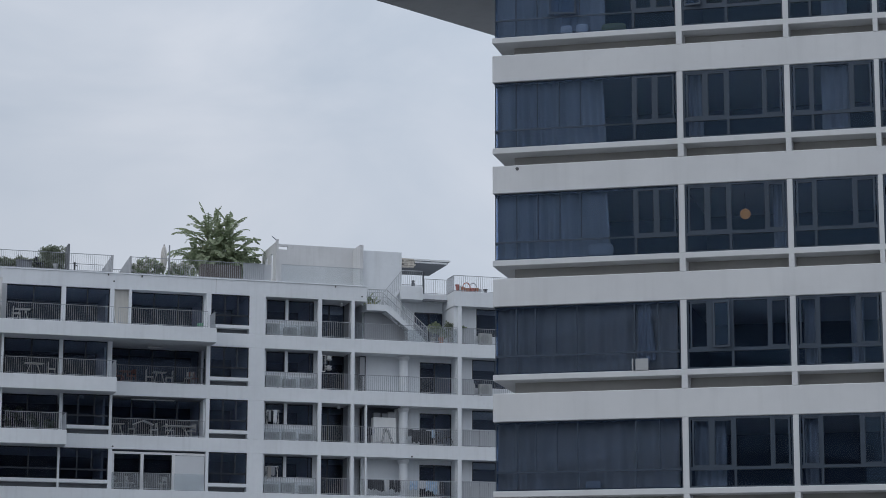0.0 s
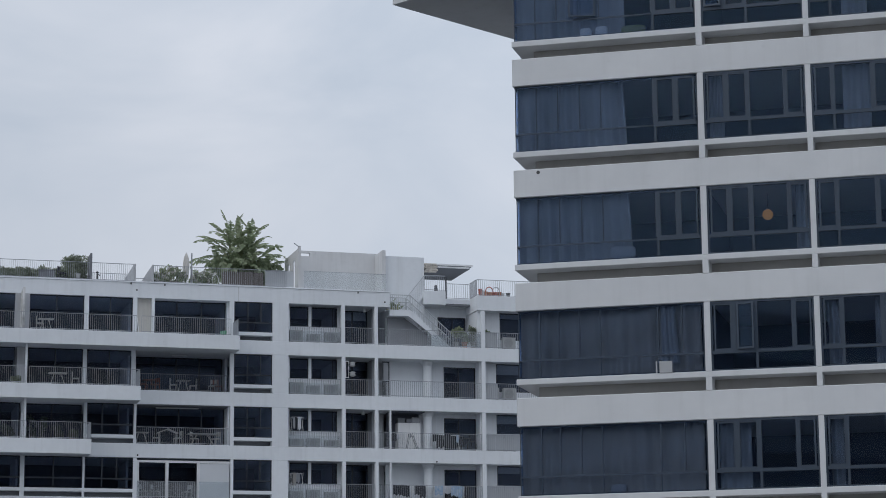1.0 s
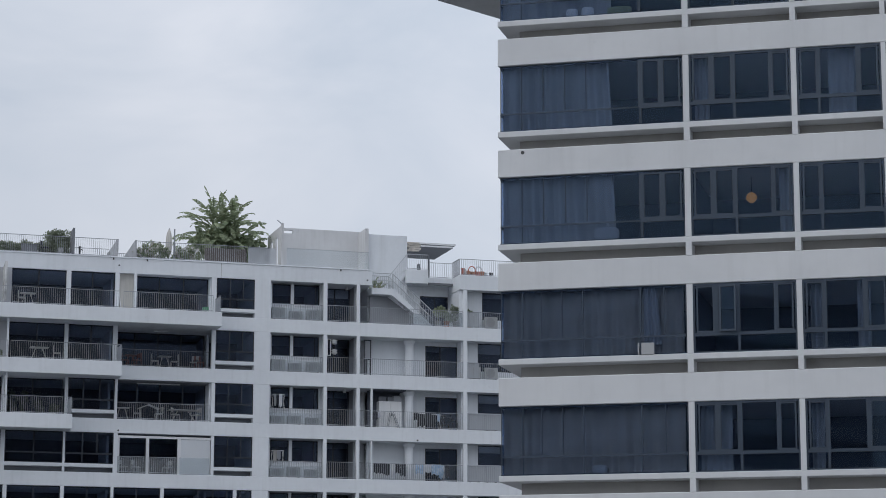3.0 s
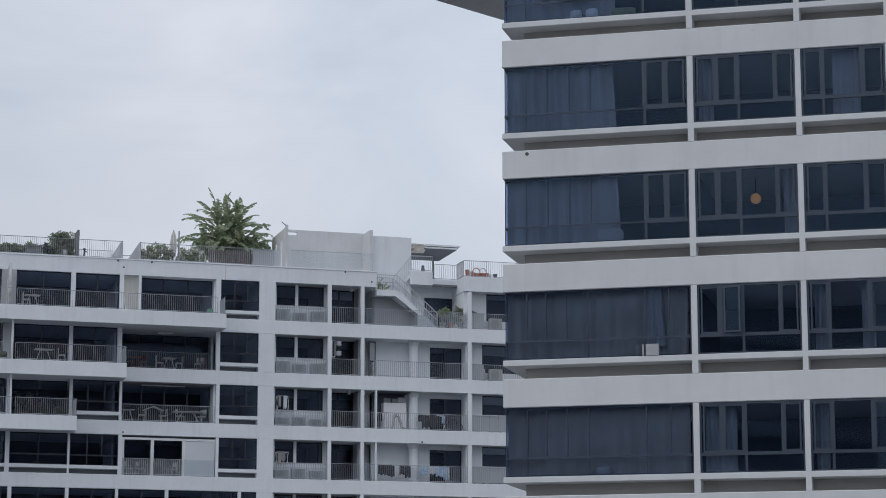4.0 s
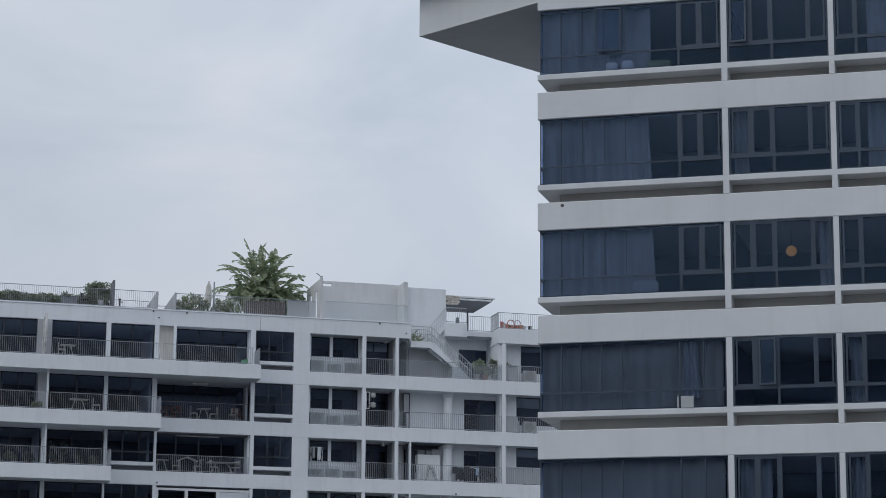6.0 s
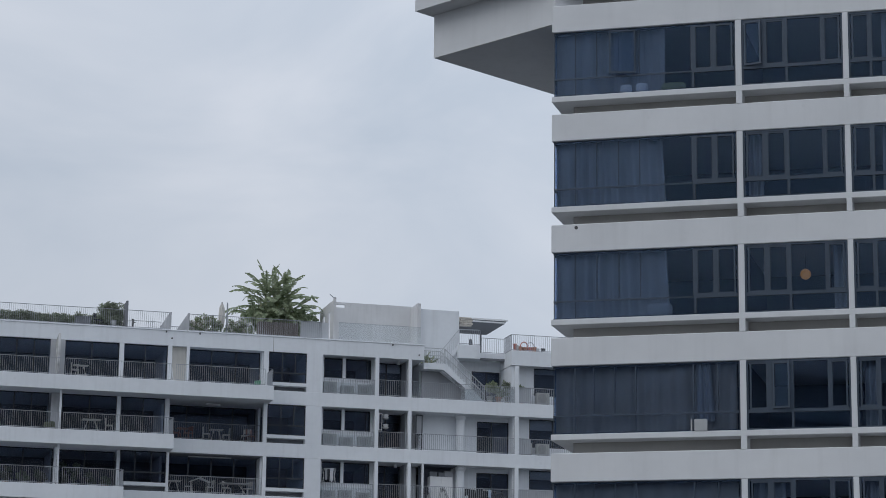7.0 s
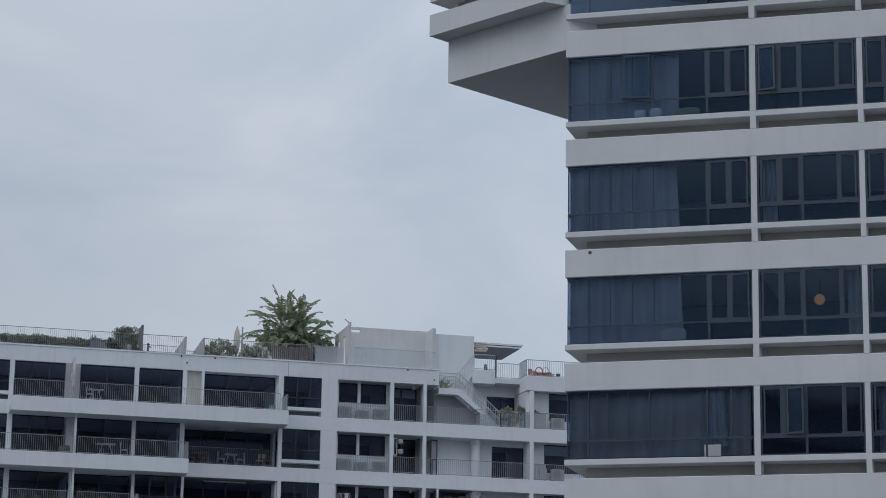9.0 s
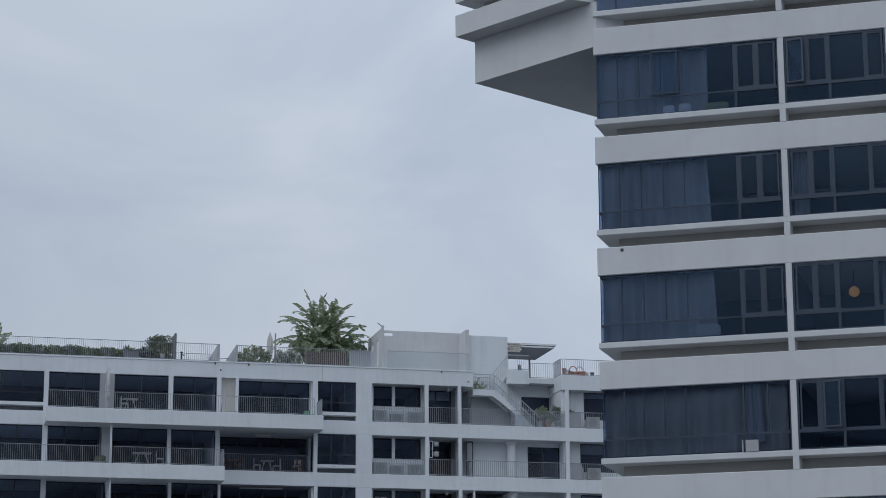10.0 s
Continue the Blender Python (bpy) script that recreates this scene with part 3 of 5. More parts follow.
for k in range(LAST):
    sill_window(k, -2.35, 0.0, (0.36, 0.70))
    if k != 1:
        sill_window(k, F_LO, -23.2, (0.33, 0.66))
sill_window(0, -23.2, -18.75, (0.2, 0.45, 0.72))
glass_wall(1, -23.2, -18.75, 0.2, 3)
glass_wall(2, -23.2, -18.75, 0.2, 3)
glass_wall(1, F_LO, -23.2, 0.2, 3)
sill_window(3, -23.2, -18.75, (0.2, 0.45, 0.72))
for k in (0, 1):
    glass_wall(k, -18.46, -15.4, 0.24, 3)
    glass_wall(k, -14.64, -11.4, 0.24, 2)
    glass_wall(k, -11.17, -8.5, 0.24, 2)
glass_wall(0, -7.2, -2.74, 0.9, 3)
fb("return_wall", PAINT_FAR, -2.74, -2.66, 0.3, 0.95, floor_z(0), top(0))
# cream tint here carries the niche's warm light
fb("niche_wall", WARM_LIT_PAINT, -8.26, -7.36, 0.31, 0.45, floor_z(0), top(0), label="warm-lit niche wall between two balconies")
glass_wall(1, -8.28, -2.6, 2.6, 4)
# dark sheet under the white ceiling stands in for its shade
fb("ceiling_shade", SLOT_GREY, -8.19, -2.67, 0.12, 1.45, top(2) - 0.06, top(2) - 0.004, 0.0, "dark sheet for the shade under a balcony ceiling")
glass_wall(2, -18.45, -14.97, 0.9, 2)
glass_wall(2, -14.82, -11.3, 1.2, 2)
sill_window(2, -11.12, -8.36, (0.33, 0.68))
glass_wall(2, -8.2, -2.66, 1.5, 4)
fb("return_wall", PAINT_FAR, -2.66, -2.56, 0.3, 1.55, floor_z(2), top(2))
sill_window(3, -18.45, -14.95, (0.33, 0.66))
sill_window(3, -14.70, -11.33, (0.5,))
sill_window(3, -11.2, -8.35, (0.36, 0.66))
# three sliding doors with white frames; the last has its blind down
glass_wall(3, -8.12, -2.52, 1.35, 3)
# another dark sheet in place of the shade below the ceiling
fb("ceiling_shade", SHADE_DARK, -8.1, -2.53, 0.3, 1.3, top(3) - 0.06, top(3) - 0.004, 0.0, "dark sheet standing in for ceiling shade")
for a, b in ((-8.12, -7.98), (-6.40, -6.22), (-4.52, -4.33)):
    fb("door_post", FRAME_WHITE, a, b, 0.10, 0.2, floor_z(3), top(3) - 0.26)
fb("door_head", FRAME_WHITE, -8.12, -2.52, 0.10, 0.16, top(3) - 0.26, top(3) - 0.12)
fb("blind", BLIND, -4.33, -2.56, 0.10, 0.125, floor_z(3) + 0.03, top(3) - 0.28, 0.0, "light grey roller blind pulled down")
for k in range(4, LAST):
    for a, b in zip(COLUMNS[4][:6], COLUMNS[4][1:6]):
        glass_wall(k, a[1], b[0], 0.25, 2)

# right-hand bays: a ledge with a double window behind, then open balconies
for k in range(LAST):
    z = floor_z(k)
    y = 0.9
    for a, b in ((1.0, 1.25), (2.42, 2.60), (4.23, 4.468)):
        fb("jamb", PAINT_FAR, a, b, y - 0.1, y + 0.2, z, top(k))
    fb("ledge_wall", PAINT_FAR, 1.25, 4.23, y, y + 0.2, z, z + 1.04)
    fb("ledge_sill", PAINT_FAR, 1.25, 4.23, y - 0.08, y - 0.003, z + 1.0, z + 1.06)
    window(far_building, (1.25, 2.42), z + 1.04, top(k) - 0.05, y + 0.05, [], [], 0, glass=GLASS_FAR, metal=FRAME_FAR)
    window(far_building, (2.60, 4.23), z + 1.04, top(k) - 0.05, y + 0.05, [(3.98, 0.05)], [], 0, glass=GLASS_FAR, metal=FRAME_FAR)
    glass_wall(k, 4.5, 6.42, 2.0, 2)
    # thin dark sheet over the white side, for the bay's shade
    fb("side_shade", SLOT_GREY, 4.47, 4.531, 0.32, 1.98, z, top(k) - 0.06)
    # inner side wall greyed: the bay's dwindling light is in its colour
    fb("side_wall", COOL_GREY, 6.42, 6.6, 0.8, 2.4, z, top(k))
    if k == 0:
        continue
    fb("back_panel", PAINT_FAR, 6.6, 7.4, 1.9, 2.1, z, top(k))
    # white niche with a round column, and a wide door opening
    fb("niche_wall", PAINT_FAR, 7.4 if k != 2 else 9.55, 11.08, 1.3, 1.5, z, top(k))
    part("round_column", lathe(bmesh.new(), [(0.27, z), (0.27, top(k) - 0.3), (0.36, top(k) - 0.16), (0.36, top(k))], 20, (9.95, 0.75)), PAINT_FAR, far_building, "white round column with a wider head")
    fb("party_wall", PAINT_FAR, 10.97, 11.08, 1.5, 4.0, z, top(k))
    window(far_building, (11.15, 13.2), z, top(k) - 0.25, 1.3, [(12.1, 0.07)], [], 0, glass=GLASS_FAR, metal=FRAME_FAR)
    fb("door_lintel", PAINT_FAR, 11.08, 13.2, 1.28, 1.45, top(k) - 0.25, top(k))
    fb("door_jamb", PAINT_FAR, 11.08, 11.15, 1.28, 1.5, z, top(k) - 0.25)
    fb("side_wall", PAINT_FAR, 13.2, 13.24, 0.30, 2.2, z, top(k))
    fb("ledge_wall", PAINT_FAR, 13.5, 14.45, 0.9, 1.1, z, top(k))
    fb("ledge_wall", PAINT_FAR, 14.45, F_HI, 0.9, 1.1, z, z + 0.6)
    window(far_building, (14.45, 17.5), z + 0.6, top(k), 0.95, [(16.0, 0.08)], [], 0, glass=GLASS_FAR, metal=FRAME_FAR)
    fb("ledge_wall", PAINT_FAR, 17.5, F_HI, 0.0, 1.1, z, top(k))
# balcony door that stands open, solid above and barred below
leaf = part("balcony_door", box(box(box(box(bmesh.new(), 7.02, 7.08, 0.52, 0.57, floor_z(1), top(1) - 0.12), 7.40, 7.46, 0.52, 0.57, floor_z(1), top(1) - 0.12), 7.08, 7.40, 0.52, 0.57, top(1) - 0.2, top(1) - 0.12), 7.08, 7.40, 0.52, 0.57, floor_z(1) + 0.98, floor_z(1) + 1.06), FRAME_FAR, far_building, "dark framed grey balcony door standing open")
part("pane", box(bmesh.new(), 7.08, 7.40, 0.535, 0.55, floor_z(1) + 1.06, top(1) - 0.2), COOL_GREY, leaf)
for i in range(4):
    part("bar", box(bmesh.new(), 7.12 + 0.075 * i, 7.14 + 0.075 * i, 0.53, 0.56, floor_z(1), floor_z(1) + 0.98), FRAME_FAR, leaf)
# storage niche on one balcony: back coloured dark as shade, white cupboard before it
fb("niche_wall", SHADE_DARK, 7.5, 9.55, 1.5, 1.6, floor_z(2), top(2))
# added sheet: darkens the niche's ceiling as shade would
fb("ceiling_shade", SHADE_DARK, 7.46, 9.6, 0.15, 1.5, top(2) - 0.06, top(2) - 0.004, 0.0, "dark sheet standing in for ceiling shade")

# ---- railings ----
def railing(x0, x1, y, z, h=1.02, step=0.125, metal=RAIL, bar=0.014, along="x", gap=0.0, parent=None, label="grey steel balustrade with upright bars"):
    """Top rail, foot rail and flat bars in one mesh."""
    bm = bmesh.new()

    def put(a, b, q0, q1, c, d):
        if along == "x":
            box(bm, a, b, q0, q1, c, d)
        else:
            box(bm, q0, q1, a, b, c, d)
    put(x0, x1, y - 0.025, y + 0.025, z + h - 0.03, z + h)
    put(x0, x1, y - 0.02, y + 0.02, z + 0.06, z + 0.09)
    n = max(1, int(round((x1 - x0) / step)))
    for i in range(n + 1):
        x = x0 + (x1 - x0) * i / n
        w = bar / 2 if i % 12 else bar * 0.8
        put(x - w, x + w, y - 0.012, y + 0.012, z + gap if i % 12 else z, z + h - 0.03)
    return part("railing", bm, metal, parent or far_building, label)


e = -JUT + 0.10
for k, runs in {0: [(-18.6, -14.9), (-14.7, -8.5), (-7.4, -2.85)], 1: [(F_LO, -14.9), (-14.7, -8.3)], 2: [(F_LO, -14.8), (-14.6, -11.15)]}.items():
    for a, b in runs:
        railing(a, b, e, floor_z(k))
railing(-8.2, -7.45, e, floor_z(0))
for k, x in ((0, -2.42), (1, -8.27), (2, -11.1)):
    railing(e, -0.05, x, floor_z(k), along="y")
    bm = prism(bmesh.new(), [(-JUT + 0.12, floor_z(k)), (-0.05, floor_z(k)), (-0.05, floor_z(k) + 0.82), (-JUT + 0.12, floor_z(k) + 1.02)], "x", x + 0.05, x + 0.07)
    part("end_screen", bm, RAIL_GLASS, far_building, "frosted glass screen at the balcony's end")
# stained partition fin between two upper balconies
bm = prism(bmesh.new(), [(-1.4, floor_z(0)), (0.0, floor_z(0)), (0.0, 25.38), (-0.1, 25.38), (-1.4, 25.52)], "x", -15.16, -15.04)
part("partition_fin", bm, surface("stained_white_paint", (0.74, 0.74, 0.74), (0.36, 0.36, 0.35), 0.7, 8.0, 0.8, (0.08, 0.08, 0.08), patches=2.4), far_building, "white partition fin streaked with dark stains")
for k in (1, 2):
    fb("post", PAINT_FAR, -14.92, -14.80, -1.2, -1.08, floor_z(k), floor_z(k - 1) - 0.84)
railing(-8.25, -2.65, 0.12, floor_z(1), metal=RAIL_DARK)
railing(-8.2, -2.62, 0.10, floor_z(2))
for a, b in ((-8.1, -6.45), (-6.2, -4.55)):
    fb("glass_balustrade", RAIL_GLASS, a, b, 0.03, 0.045, floor_z(3), floor_z(3) + 1.0)
railing(-8.1, -6.45, 0.0, floor_z(3), 1.0)
railing(-6.2, -4.55, 0.0, floor_z(3), 1.0)
fb("glass_balustrade", RAIL_GLASS, -4.4, -2.6, 0.03, 0.045, floor_z(3), floor_z(3) + 1.0)
for k in range(LAST):
    z = floor_z(k)
    railing(1.02, 4.27, 0.10, z, 0.98, 0.11, bar=0.02)
    fb("glass_balustrade", RAIL_CLEAR, 1.02, 4.27, 0.135, 0.15, z + 0.05, z + 0.72)
    railing(4.55, 6.37, 0.08, z)
    if k == 0:
        railing(6.62, 7.36, 0.08, z)
        railing(7.4, 11.4, 0.08, z)
        railing(11.45, 13.22, 0.08, z)
        fb("glass_balustrade", RAIL_GLASS, 9.8, 11.35, 0.115, 0.13, z + 0.02, z + 0.75)
        fb("glass_balustrade", RAIL_GLASS, 11.45, 13.2, 0.115, 0.13, z + 0.05, z + 0.92)
    else:
        railing(6.64, 7.34, 0.08, z)
        railing(7.42, 13.22, 0.08, z)
    railing(13.52, F_HI, 0.08, z)
    for i in range(2 if k < 2 else 6):
        a = 13.53 + 0.40 * i if k < 2 else 13.53 + 0.58 * i
        fb("screen_panel", RAIL_FROST, a, a + (0.385 if k < 2 else 0.565), 0.115, 0.13, z + 0.03 + 0.02 * (i % 2), z + (1.0 if k < 2 else 1.08), 0.0, "milky grey balustrade screen panel")

# ---- roof of the far building ----
ROOF = 26.38
for a, b in ((F_LO, -11.12), (-10.98, -8.45)):
    railing(a, b, 0.28, ROOF, 1.1)
railing(-7.28, 0.9, 0.28, ROOF, 1.08)
fb("glass_balustrade", RAIL_CLEAR, 2.0, 7.2, 0.27, 0.285, ROOF, ROOF + 1.1)
fb("handrail", RAIL, 2.0, 7.2, 0.265, 0.29, ROOF + 1.1, ROOF + 1.125)
fb("screen_panel", RAIL_FROST, -0.4, 1.35, 0.31, 0.325, ROOF, ROOF + 1.06, 0.0, "milky grey balustrade screen panel")
railing(-8.6, -7.0, 3.0, ROOF, 0.75)
railing(-10.95, -8.5, 3.0, ROOF, 0.98)
part("roof_fin", prism(bmesh.new(), [(0.1, ROOF), (1.3, ROOF), (1.3, ROOF + 1.55), (0.1, ROOF + 1.62)], "x", -11.1, -10.98), SLOT_GREY, far_building, "sloping grey partition fin")
for x in (-8.46, -7.36):
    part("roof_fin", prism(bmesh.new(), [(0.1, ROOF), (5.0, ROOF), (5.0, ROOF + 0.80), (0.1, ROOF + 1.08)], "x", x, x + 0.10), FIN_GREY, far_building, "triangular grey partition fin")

roof_house = thing("roof_house", FAR, "white and grey walls of a roof terrace beside a stair", "roof terrace")


def rb(name, mat, x0, x1, y0, y1, z0, z1, bevel=0.0, label=""):
    return block(name, mat, roof_house, x0, x1, y0, y1, z0, z1, bevel, label)


# flank wall with two doorways, back wall with a slot, white block
for a, b in ((0.5, 1.5), (2.1, 3.0), (3.6, 4.5)):
    rb("flank_wall", ROOF_GREY, 1.70, 1.80, a, b, 26.0, 28.95)
rb("flank_head", ROOF_GREY, 1.70, 1.80, 1.5, 2.1, 28.4, 28.95)
rb("flank_head", ROOF_GREY, 1.70, 1.80, 3.0, 3.6, 28.4, 28.95)
bm = prism(bmesh.new(), [(0.38, 26.38), (0.62, 26.38), (0.62, 29.08), (0.38, 29.08)], "x", 1.68, 1.82)
part("wall_end", bm, ROOF_GREY, roof_house)
part("pole", tube(bmesh.new(), (1.8, 0.45, 28.95), (1.42, 0.45, 29.25), 0.03, n=6), RAIL, roof_house, "short slanting metal pole")
BW = 3.3
rb("back_wall", ROOF_GREY, 2.45, 7.5, BW, BW + 0.2, 26.0, 29.02)
rb("back_wall", ROOF_GREY, 3.05, 7.5, BW, BW + 0.2, 29.02, 29.22)
rb("back_wall", ROOF_GREY, 2.45, 7.5, BW, BW + 0.2, 29.22, 29.36)
rb("dividing_wall", ROOF_GREY, 7.28, 7.5, 1.5, BW, 26.0, 29.25)
rb("white_block", PAINT_FAR, 7.5, 10.05, 1.7, 4.5, 23.04, 28.95, 0.01)

canopy = thing("roof_canopy", FAR, "dark flat terrace canopy on posts with a pale edge", "canopy")
part("sheet", box(bmesh.new(), 10.5, 13.75, 3.6, 7.9, 28.83, 28.93), SLATE, canopy)
part("edge_beam", box(bmesh.new(), 10.5, 13.6, 3.55, 3.62, 28.70, 28.80), FRAME_WHITE, canopy)
part("soffit", box(bmesh.new(), 10.5, 13.65, 3.64, 7.9, 28.70, 28.826), SLATE, canopy)
part("fascia", box(bmesh.new(), 10.45, 13.8, 3.5, 3.55, 28.84, 28.95), FRAME_WHITE, canopy)
for x in (10.6, 12.9):
    part("post", box(bmesh.new(), x, x + 0.1, 6.8, 6.9, 25.9, 28.70), SLATE, canopy)
for i in range(5):
    for j in range(3):
        random.seed(i * 7 + j)
        part("stone", box(bmesh.new(), 10.52 + 0.27 * j + (0.09 if i % 2 else 0), 10.52 + 0.27 * j + 0.26 + (0.09 if i % 2 else 0), 3.28 + random.uniform(-0.03, 0.02), 3.54, 28.33 + 0.115 * i, 28.33 + 0.115 * i + 0.105, 0.01), STONE, canopy)

# raised terrace at the right with its own railings
rb("terrace_wall", PAINT_FAR, 9.9, 11.3, 1.2, 6.0, 25.9, 26.75)
rb("terrace_slab", PAINT_FAR, 11.3, 13.1, 1.6, 6.0, 25.95, 26.35)
rb("terrace_soffit", SLATE, 11.4, 13.05, 1.5, 1.62, 25.88, 26.02)
rb("terrace_wall", PAINT_FAR, 13.0, F_HI, 0.0, 6.0, 25.42, 26.36, 0.01)
rb("upper_wall", PAINT_FAR, 10.05, 13.2, 2.6, 2.8, 23.04, 25.95)
rb("upper_return", PAINT_FAR, 13.05, 13.24, 0.2, 2.6, 23.04, 25.42)
rb("upper_wall", PAINT_FAR, 13.5, 14.7, 0.8, 1.0, 23.04, 25.42)
rb("upper_wall", PAINT_FAR, 14.7, F_HI, 0.8, 1.0, 23.04, 23.7)
window(roof_house, (14.7, F_HI), 23.7, 25.42, 0.85, [(16.2, 0.08)], [], 0, glass=GLASS_FAR, metal=FRAME_FAR)
win = window(roof_house, (11.15, 12.95), 23.1, 25.3, 2.5, [(12.1, 0.07)], [], 0, glass=GLASS_FAR, metal=FRAME_FAR)
# no rooms here: dark sheets behind the glass replace their unlit depth
rb("room_shade", SHADE_DARK, 11.15, 12.95, 2.585, 2.598, 23.1, 25.3)
rb("room_shade", SHADE_DARK, 13.5, F_HI, 3.0, 3.2, 23.04, 25.42)
railing(9.95, 11.3, 1.25, 26.75, 1.0, parent=roof_house)
railing(11.55, 13.0, 1.7, 26.35, 1.0, parent=roof_house)
railing(13.05, F_HI, 0.2, 26.36, 1.05, parent=roof_house)
railing(0.25, 1.7, 13.05, 26.36, 1.05, along="y", parent=roof_house)
for x, r, h, mat in ((13.35, 0.12, 0.5, RED_PLASTIC), (13.7, 0.14, 0.34, TERRACOTTA), (14.0, 0.15, 0.30, TERRACOTTA), (14.35, 0.14, 0.32, RED_PLASTIC), (14.62, 0.15, 0.34, TERRACOTTA), (15.2, 0.13, 0.3, AC_DARK), (13.52, 0.10, 0.42, PALE_CLOTH), (14.85, 0.11, 0.28, PALE_CLOTH)):
    bm = lathe(bmesh.new(), [(r * 0.7, 0), (r, h * 0.85), (r * 1.12, h * 0.86), (r * 1.1, h), (r * 0.9, h)], 12)
    whole("flower_pot", bm, mat, FAR @ pose(x, 0.5, 26.36), {TERRACOTTA: "terracotta pot on the roof ledge behind a railing", RED_PLASTIC: "red plastic pot on the roof ledge behind a railing", AC_DARK: "dark grey pot on the roof ledge behind a railing"}.get(mat, "small pale pot on the roof ledge behind a railing"), "pot", "pots on the roof ledge")
toy = thing("toy_rocker", FAR @ pose(14.25, 0.75, 26.36), "red and white garden toy with hooped handles", "toy")
for s in (-0.22, 0.22):
    bm = bmesh.new()
    for i in range(8):
        a0, a1 = math.pi * i / 8, math.pi * (i + 1) / 8
        tube(bm, (s + 0.25 * math.cos(a0), 0, 0.35 + 0.35 * math.sin(a0)), (s + 0.25 * math.cos(a1), 0, 0.35 + 0.35 * math.sin(a1)), 0.035, n=6)
    part("hoop", bm, RED_PLASTIC if s < 0 else PALE_CLOTH, toy)
part("base", box(bmesh.new(), -0.5, 0.5, -0.15, 0.15, 0, 0.35, 0.03), RED_PLASTIC, toy)

# ---- outside stair ----
stair = thing("stair", FAR, "white outside stair with steel handrails up to the roof", "stair")
SX0, SZ0, SX1, SZ1 = 11.0, 23.04, 8.75, 25.30
part("landing", box(bmesh.new(), 7.40, 8.75, 0.43, 1.5, 24.95, 25.33, 0.01), PAINT_FAR, stair)
part("stringer", prism(bmesh.new(), [(SX0 + 0.35, SZ0), (SX1, SZ1), (7.42, SZ1), (7.42, SZ1 - 0.38), (SX1 - 0.1, SZ1 - 0.38), (10.1, 23.83), (10.1, SZ0)], "y", 0.25, 0.42), PAINT_FAR, stair)
# wall below the flight: cool grey carries part of the stair's shade
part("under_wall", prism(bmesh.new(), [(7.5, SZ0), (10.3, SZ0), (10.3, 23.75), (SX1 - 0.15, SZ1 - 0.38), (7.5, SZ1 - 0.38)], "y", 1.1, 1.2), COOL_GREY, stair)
n = 13
for i in range(n):
    x = SX0 + 0.2 - (SX0 - SX1) * i / n
    part("step", box(bmesh.new(), x - 0.26, x, 0.42, 1.4, SZ0 + (SZ1 - SZ0) * i / n, SZ0 + (SZ1 - SZ0) * (i + 1) / n), PAINT_FAR, stair)
for y in (0.32, 1.35):
    bm = bmesh.new()
    for lift in (0.95, 0.5):
        tube(bm, (SX0 + 0.35, y, SZ0 + lift), (SX1, y, SZ1 + lift), 0.028, n=6)
        tube(bm, (SX1, y, SZ1 + lift), (7.5, y, SZ1 + lift), 0.028, n=6)
    for i in range(4):
        s = i / 3
        x = SX0 + 0.35 + (SX1 - SX0 - 0.35) * s
        z = SZ0 + (SZ1 - SZ0) * s
        tube(bm, (x, y, z), (x, y, z + 0.95), 0.028, n=6)
    for i in range(24):
        s = (i + 0.5) / 24
        x = SX0 + 0.35 + (SX1 - SX0 - 0.35) * s
        z = SZ0 + (SZ1 - SZ0) * s
        tube(bm, (x, y, z + 0.05), (x, y, z + 0.92), 0.011, n=4)
    for i in range(10):
        x = 7.5 + (SX1 - 7.5) * i / 10
        tube(bm, (x, y, SZ1), (x, y, SZ1 + 0.93), 0.011, n=4)
    part("handrail", bm, RAIL_LIGHT, stair, "pale grey steel handrail with thin bars")
bm = bmesh.new()
tube(bm, (8.8, 1.5, 26.25), (10.0, 1.5, 27.75), 0.028, n=6)
tube(bm, (10.0, 1.5, 27.75), (11.3, 1.4, 27.75), 0.028, n=6)
for i in range(9):
    s = (i + 0.5) / 9
    tube(bm, (8.8 + 1.2 * s, 1.5, 25.3 + 1.45 * s), (8.8 + 1.2 * s, 1.5, 25.9 + 1.85 * s), 0.011, n=4)
part("upper_handrail", bm, RAIL_LIGHT, stair, "pale grey steel handrail with thin bars")
part("upper_flight", prism(bmesh.new(), [(8.75, 25.0), (9.95, 26.4), (9.95, 26.75), (8.75, 25.33)], "y", 1.5, 1.68), PAINT_FAR, stair)

# ---- plants on the roof and balconies ----
def leaf_cloud(n, shape, size, seed, spread=0.4):
    """Many small folded leaves inside a lumpy body: shape(random) gives a place."""
    rnd = random.Random(seed)
    verts, faces = [], []
    for i in range(n):
        c = Vector(shape(rnd))
        d = Vector((rnd.gauss(0, 1), rnd.gauss(0, 1), rnd.gauss(0.3, 0.8))).normalized()
        s = d.cross(Vector((rnd.gauss(0, 1), rnd.gauss(0, 1), rnd.gauss(0, 1)))).normalized()
        up = d.cross(s)
        ln = size * rnd.uniform(0.6, 1.4)
        w = ln * spread
        b = len(verts)
        verts += [c, c + d * ln * 0.5 + s * w + up * w * 0.3, c + d * ln, c + d * ln * 0.5 - s * w + up * w * 0.3]
        faces += [(b, b + 1, b + 2), (b, b + 2, b + 3)]
    return verts, faces


def leafy(name, data, mat, parent=None, m=None, label="", category="", kind="", group=""):
    me = bpy.data.meshes.new(name)
    me.from_pydata([tuple(v) for v in data[0]], [], data[1])
    me.materials.append(mat)
    ob = new(name, me)
    if parent:
        ob.parent = parent
        return ob
    ob.matrix_world = m
    return tagged(ob, label, category, group, kind)


